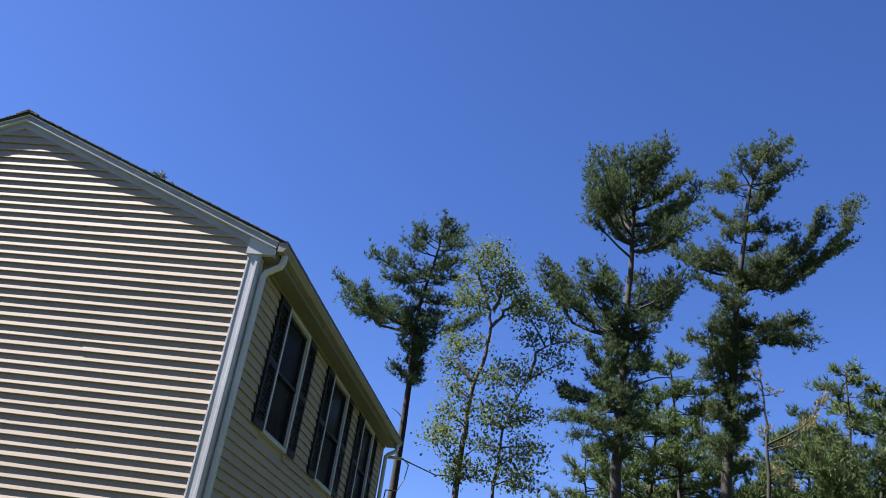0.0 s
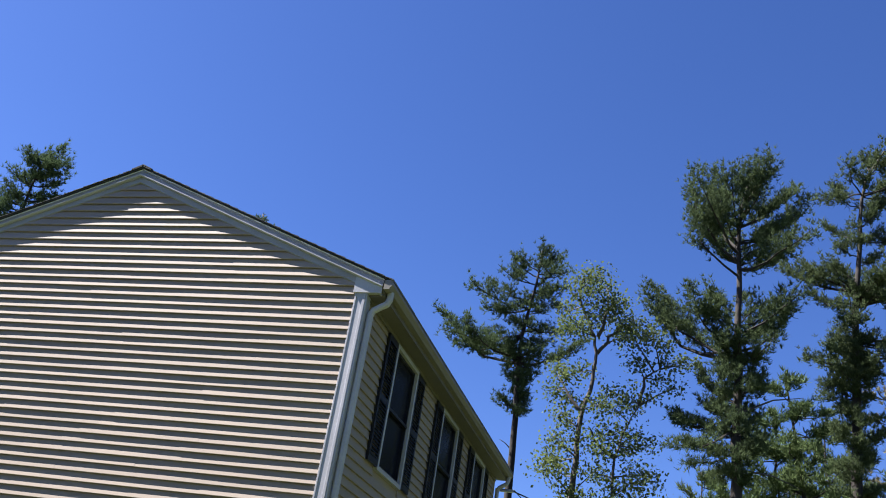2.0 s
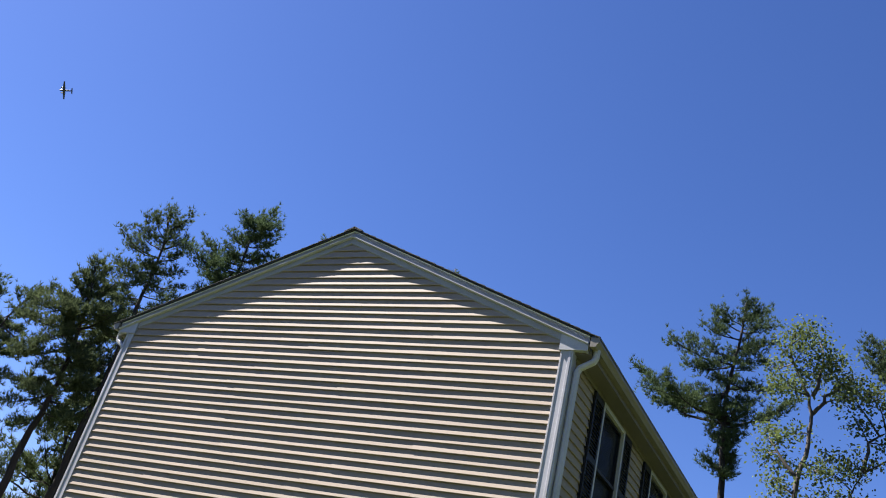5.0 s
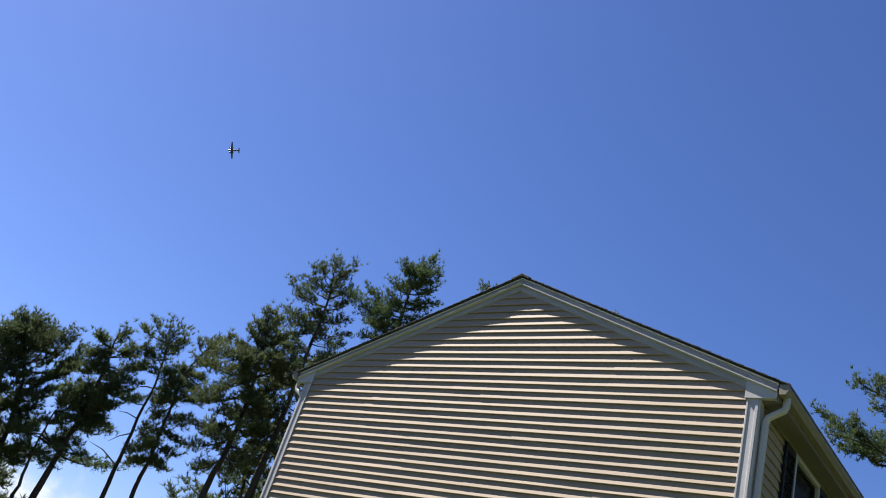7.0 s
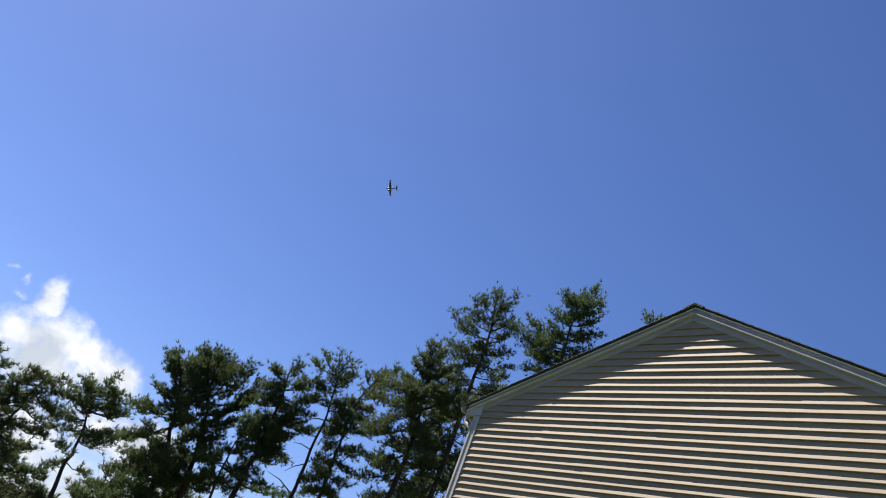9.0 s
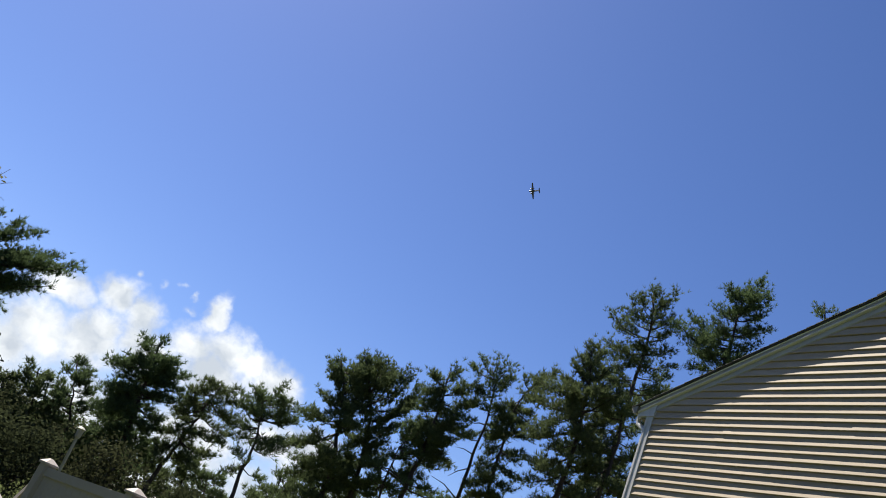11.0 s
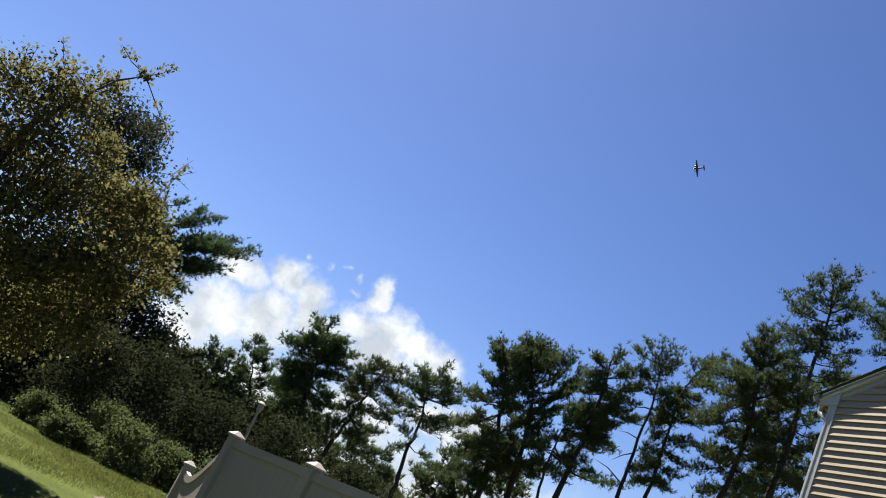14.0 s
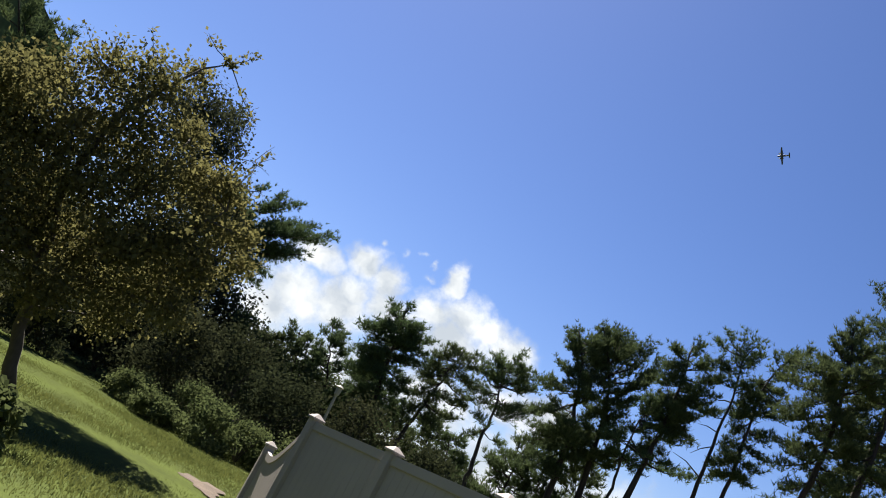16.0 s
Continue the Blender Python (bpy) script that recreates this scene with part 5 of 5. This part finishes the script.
for pts, w in (([(0.14, 0, 0.0), (0.5, 2.5, 0.28), (1.1, 5.0, 0.85), (2.2, 9.0, 1.55), (4.3, 15.0, 2.9)], 0.014), ([(0.14, 0, 0.03), (0.25, 0.25, -0.05), (0.2, 0.3, -0.35), (0.1, 0.2, -0.62), (-0.1, 0.03, -0.66)], 0.012), ([(-0.1, 0.03, -0.66), (-0.14, -0.05, -1.5), (-0.14, -0.05, -4.0)], 0.014)):
    part("cable", tube(bmesh.new(), [Vector(p) for p in pts], [w] * len(pts), 6), CABLE, service)

# ---- aeroplane ----
plane_thing = thing("aeroplane", "twin-engined propeller aeroplane flying high overhead", "aeroplane", (-840, 467, 523))
nose, wingtip = Vector((-0.664, -0.663, -0.345)), Vector((0.113, -0.546, 0.83))
plane_thing.rotation_euler = Matrix((nose, wingtip, nose.cross(wingtip))).transposed().to_euler()
SILVER = material("aeroplane_skin", (0.06, 0.06, 0.065), 0.5, 0.2, vary=0.1, scale=1.0)
xs = [0, 0.3, 1.2, 3.5, 7.5, 11.5, 13.6, 14.2]
part("fuselage", tube(bmesh.new(), [Vector((7 - x, 0, 0)) for x in xs], [0.1, 0.5, 0.95, 1.15, 1.1, 0.7, 0.35, 0.1], 12), SILVER, plane_thing, smooth=True)


def wing(x0, x1, x2, x3, span, thick, z=0.0):
    bm = bmesh.new()
    for s in (-1, 1):
        a = [bm.verts.new((x, 0, z + t)) for x, t in ((x0, 0), ((x0 + x1) / 2, thick), (x1, 0), ((x0 + x1) / 2, -thick))]
        b = [bm.verts.new((x, s * span, z + 0.05 * span + t)) for x, t in ((x2, 0), ((x2 + x3) / 2, thick * 0.4), (x3, 0), ((x2 + x3) / 2, -thick * 0.4))]
        for i in range(4):
            bm.faces.new((a[i], a[(i + 1) % 4], b[(i + 1) % 4], b[i]))
        bm.faces.new(b)
    return bm


part("wing", wing(3.6, 0.4, 2.6, 1.2, 10.2, 0.25, -0.3), SILVER, plane_thing)
part("tailplane", wing(-5.4, -7.0, -5.9, -6.9, 3.4, 0.1, 0.3), SILVER, plane_thing)
fin = bmesh.new()
sweep(fin, [Vector((-5.0, 0, 0.3)), Vector((-7.1, 0, 0.3)), Vector((-7.2, 0, 2.6)), Vector((-6.2, 0, 2.6))], Vector((0, -0.08, 0)), Vector((0, 0.08, 0)))
part("fin", fin, SILVER, plane_thing)
for s in (-1, 1):
    eng = part("engine", tube(bmesh.new(), [Vector((x, s * 2.9, -0.1)) for x in (5.2, 4.9, 3.6, 1.2, -0.4)], [0.3, 0.68, 0.75, 0.6, 0.15], 12), SILVER, plane_thing, smooth=True)
    pr = bmesh.new()
    for a in (0, 120, 240):
        box(pr, 5.22, 5.27, s * 2.9 - 0.09, s * 2.9 + 0.09, -0.1, 1.55)
    q = 0
    for v in pr.verts:
        k = q // 8
        q += 1
        v.co = Matrix.Translation((0, s * 2.9, -0.1)) @ Matrix.Rotation(radians(120 * k), 4, "X") @ Matrix.Translation((0, -s * 2.9, 0.1)) @ v.co
    part("propeller", pr, CABLE, eng)

# ---- shrubs and grass ----
def shrub(label, x, y, w, h, mat, leaf=0.07, count=5200):
    r = tree_rng
    ob = thing("shrub", label, "shrub", (x, y, 0), "shrubs along the lawn")
    at = []
    for i in range(9):
        a, q = r.uniform(0, math.tau), r.uniform(0.1, 0.8)
        e = Vector((math.cos(a) * q * w, math.sin(a) * q * w, h * r.uniform(0.6, 1.0)))
        part("stem", tube(bmesh.new(), [Vector((0, 0, -0.05)), e * 0.5 + Vector((0, 0, 0.1 * h)), e], [0.02, 0.014, 0.004], 5), GREYBARK, ob)
    for i in range(34):
        a, q, z = r.uniform(0, math.tau), math.sqrt(r.uniform(0, 1)), r.uniform(0.08, 1.0)
        k = math.sqrt(max(0.05, 1 - z * z * 0.85))
        c = np.array([math.cos(a) * q * w * k, math.sin(a) * q * w * k, z * h])
        at.append(c + r.normal(size=(count // 34, 3)) * np.array([0.16, 0.16, 0.12]) * max(w, h) * 0.8)
    at = np.concatenate(at)
    at[:, 2] = np.abs(at[:, 2])
    part("crown", leaf_mesh("crown", at, leaf), mat, ob)


for x, y, w, h in ((-16.9, -8.1, 0.8, 0.9), (-17.3, -7.2, 0.8, 0.8), (-16.9, -9.3, 0.6, 0.5), (-18.2, -9.9, 0.8, 0.6), (-18.6, -8.4, 0.9, 1.0), (-17.0, -6.0, 0.9, 1.0)):
    shrub("light green shrub at the edge of the lawn", x, y, w, h, LEAFSHRUB)
# undergrowth, its leaf colour already holding the shade of the trees
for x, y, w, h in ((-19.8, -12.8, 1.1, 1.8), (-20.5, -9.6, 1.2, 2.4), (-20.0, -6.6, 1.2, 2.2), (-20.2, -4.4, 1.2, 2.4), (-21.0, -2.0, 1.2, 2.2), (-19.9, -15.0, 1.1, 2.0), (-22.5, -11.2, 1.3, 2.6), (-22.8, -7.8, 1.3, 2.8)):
    shrub("undergrowth bush below the trees, coloured as shaded", x, y, w, h, LEAFSHADE, 0.1, 6500)
shrub("low garden plant with long leaves", -6.1, -10.55, 0.22, 0.5, LEAFSHRUB, 0.1, 600)

bm = bmesh.new()
bmesh.ops.create_grid(bm, x_segments=120, y_segments=120, size=30)
for v in bm.verts:
    v.co.z = 0.05 * noise.noise(v.co * 0.35) + 0.02 * noise.noise(v.co * 1.4)
    v.co.z *= max(0.0, min(1.0, (30 - max(abs(v.co.x), abs(v.co.y))) / 6))
    v.co.x -= 8
    v.co.y -= 4
me_edge = [e for e in bm.edges if e.is_boundary]
ret = bmesh.ops.extrude_edge_only(bm, edges=me_edge)
for v in [g for g in ret["geom"] if isinstance(g, bmesh.types.BMVert)]:
    v.co.x, v.co.y, v.co.z = (v.co.x + 8) * 40, (v.co.y + 4) * 40, 0
ground = tagged(part("ground", bm, GRASSGROUND, smooth=True), "mown green lawn with tree shade across it", "lawn", kind="structure")

bm = bmesh.new()
ring = []
for i in range(26):
    a = math.tau * i / 26
    q = 0.42 * (1 + 0.3 * math.sin(3 * a + 1) + 0.18 * math.sin(7 * a))
    ring.append(bm.verts.new((math.cos(a) * q * 1.5, math.sin(a) * q * 0.75, 0.0)))
mid = bm.verts.new((0, 0, 0.035))
for i in range(26):
    bm.faces.new((ring[i], ring[(i + 1) % 26], mid))
patch = tagged(part("dirt_patch", bm, DIRT), "bare patch of reddish dirt in the lawn", "dirt", kind="structure")
patch.location = (-10.4, -8.15, 0.03)

r = tree_rng
n = 120000
gx, gy = r.uniform(-19.5, -3.5, n), r.uniform(-14, -5.2, n)
keep = ((gx + 10.4) / 0.6) ** 2 + ((gy + 8.15) / 0.3) ** 2 > r.uniform(0.6, 1.1, n)
gx, gy = gx[keep], gy[keep]
n = len(gx)
foot = np.stack([gx, gy, np.full(n, -0.02)], axis=1)
lean = np.stack([r.normal(0, 0.02, n), r.normal(0, 0.02, n), r.uniform(0.03, 0.065, n)], axis=1)
side = unit(np.stack([r.normal(size=n), r.normal(size=n), np.zeros(n)], axis=1)) * 0.009
tri = np.stack([foot - side, foot + side, foot + lean], axis=1)
tagged(part("grass", mesh_from("grass", tri.reshape(-1, 3), 3), BLADE), "short mown grass blades of the lawn", "grass", kind="stuff")

# ---- woods that close the place on the sides never looked at ----
bm = bmesh.new()
ring = []
for i in range(64):
    a = radians(50 - 205 * i / 63)
    q = 40 + 3 * noise.noise(Vector((i * 0.7, 3, 0)))
    foot, h = Vector((-3 + math.cos(a) * q, -4 + math.sin(a) * q, -0.2)), 12 + 3.5 * noise.noise(Vector((i * 0.9, 0, 5)))
    ring.append([bm.verts.new(foot), bm.verts.new(foot + Vector((0, 0, h))), bm.verts.new(foot + Vector((math.cos(a) * 4, math.sin(a) * 4, h * 0.9))), bm.verts.new(foot + Vector((math.cos(a) * 4, math.sin(a) * 4, 0)))])
for p, q in zip(ring, ring[1:]):
    for j in range(3):
        bm.faces.new((p[j], q[j], q[j + 1], p[j + 1]))
WOODS = material("far_woods", (0.05, 0.07, 0.03), 0.95, vary=0.5, scale=0.4, fine=3, bump=1.0)
tagged(part("tree_line", bm, WOODS), "dark belt of woods round the yard", "woods", kind="structure")

# ---- cloud bank, far behind the trees ----
def cloud_material():
    m = bpy.data.materials.new("cloud")
    m.use_nodes = True
    n, l = m.node_tree.nodes, m.node_tree.links
    n.clear()

    def math_node(op, a, b=None, clamp=False):
        x = n.new("ShaderNodeMath")
        x.operation, x.use_clamp = op, clamp
        for i, v in enumerate((a, b)):
            if v is None:
                continue
            if isinstance(v, (int, float)):
                x.inputs[i].default_value = v
            else:
                l.new(v, x.inputs[i])
        return x.outputs[0]

    co = n.new("ShaderNodeTexCoord")
    warp = n.new("ShaderNodeTexNoise")
    warp.inputs["Scale"].default_value, warp.inputs["Detail"].default_value = 0.016, 7
    l.new(co.outputs["Object"], warp.inputs[0])
    shift = n.new("ShaderNodeVectorMath")
    shift.operation = "MULTIPLY_ADD"
    l.new(warp.outputs["Color"], shift.inputs[0])
    shift.inputs[1].default_value = (64, 64, 0)
    base = n.new("ShaderNodeVectorMath")
    base.operation = "ADD"
    l.new(co.outputs["Object"], base.inputs[0])
    base.inputs[1].default_value = (-32, -32, 0)
    l.new(base.outputs[0], shift.inputs[2])
    best = None
    for az, el, ra, re, full in CLOUDS:
        d = n.new("ShaderNodeVectorMath")
        d.operation = "SUBTRACT"
        l.new(shift.outputs[0], d.inputs[0])
        d.inputs[1].default_value = ((172 - az) * 43.6, el * 43.6, 0)
        q = n.new("ShaderNodeVectorMath")
        q.operation = "DIVIDE"
        l.new(d.outputs[0], q.inputs[0])
        q.inputs[1].default_value = (ra * 66, re * 66, 1e6)
        ln = n.new("ShaderNodeVectorMath")
        ln.operation = "LENGTH"
        l.new(q.outputs[0], ln.inputs[0])
        v = math_node("SUBTRACT", full, ln.outputs["Value"])
        best = v if best is None else math_node("MAXIMUM", best, v)
    fine = n.new("ShaderNodeTexNoise")
    fine.inputs["Scale"].default_value, fine.inputs["Detail"].default_value, fine.inputs["Roughness"].default_value = 0.014, 10, 0.62
    l.new(co.outputs["Object"], fine.inputs[0])
    dens = math_node("ADD", best, math_node("MULTIPLY", math_node("SUBTRACT", fine.outputs[0], 0.5), 1.25))
    edge = n.new("ShaderNodeMapRange")
    edge.interpolation_type = "SMOOTHSTEP"
    edge.inputs["From Min"].default_value, edge.inputs["From Max"].default_value = -0.12, 0.72
    l.new(dens, edge.inputs[0])
    shade = n.new("ShaderNodeTexNoise")
    shade.inputs["Scale"].default_value, shade.inputs["Detail"].default_value = 0.009, 7
    l.new(shift.outputs[0], shade.inputs[0])
    sm = n.new("ShaderNodeMapRange")
    sm.inputs["From Min"].default_value, sm.inputs["From Max"].default_value = 0.38, 0.64
    l.new(shade.outputs[0], sm.inputs[0])
    col = n.new("ShaderNodeMix")
    col.data_type = "RGBA"
    col.inputs["A"].default_value, col.inputs["B"].default_value = (0.56, 0.62, 0.74, 1), (0.95, 0.98, 1.06, 1)
    l.new(sm.outputs[0], col.inputs[0])
    em, tp, mx, out = n.new("ShaderNodeEmission"), n.new("ShaderNodeBsdfTransparent"), n.new("ShaderNodeMixShader"), n.new("ShaderNodeOutputMaterial")
    em.inputs[1].default_value = CLOUD_GLOW
    l.new(col.outputs["Result"], em.inputs[0])
    l.new(edge.outputs[0], mx.inputs[0])
    l.new(tp.outputs[0], mx.inputs[1])
    l.new(em.outputs[0], mx.inputs[2])
    l.new(mx.outputs[0], out.inputs[0])
    return m


CLOUDS = [(175.8, 6.9, 2.4, 1.6, 1.00), (177.0, 5.3, 1.7, 1.7, 1.00), (173.1, 7.4, 2.2, 1.5, 1.00), (172.7, 10.8, 1.2, 1.0, 1.00), (170.8, 10.3, 1.0, 1.1, 1.00), (175.8, 9.7, 1.8, 0.9, 1.00), (172.5, 8.7, 1.3, 1.1, 1.00), (167.2, 9.9, 1.4, 1.1, 1.00), (165.0, 10.6, 1.8, 1.3, 1.00), (166.8, 12.6, 0.6, 1.3, 1.00), (166.8, 11.5, 0.7, 0.7, 0.34), (161.5, 10.1, 1.6, 1.3, 1.00), (168.5, 12.0, 0.7, 0.6, 0.34), (165.5, 8.9, 2.2, 1.3, 1.00), (169.8, 8.5, 1.7, 1.3, 1.00), (163.3, 10.5, 1.1, 1.0, 1.00), (160.0, 6.7, 2.4, 1.1, 1.00), (157.4, 7.3, 2.2, 1.1, 1.00), (164.6, 4.9, 2.6, 1.5, 1.00), (170.5, 3.6, 3.7, 1.8, 1.00), (175.3, 2.0, 3.0, 2.2, 1.00), (169.6, 13.3, 0.6, 0.5, 0.34), (172.5, 12.6, 0.6, 0.6, 0.34), (170.6, 12.6, 0.6, 0.7, 0.34), (168.6, 12.9, 0.5, 0.6, 0.34), (152.0, 2.6, 9.0, 2.6, 1.00)]
bm = bmesh.new()
bmesh.ops.create_grid(bm, x_segments=1, y_segments=1, size=1, matrix=Matrix.Diagonal((1300, 600, 1, 1)) @ Matrix.Translation((0, 0.8, 0)))
cloud = tagged(part("backdrop", bm, cloud_material()), "bank of white cumulus cloud low in the sky", "cloud", kind="structure")
ca = radians(172)
cloud.matrix_world = Matrix.Translation((3 + 2498 * math.cos(ca), -9.3 + 2498 * math.sin(ca), 1.5)) @ Matrix.Rotation(ca - radians(90) , 4, "Z") @ Matrix.Rotation(radians(90), 4, "X")
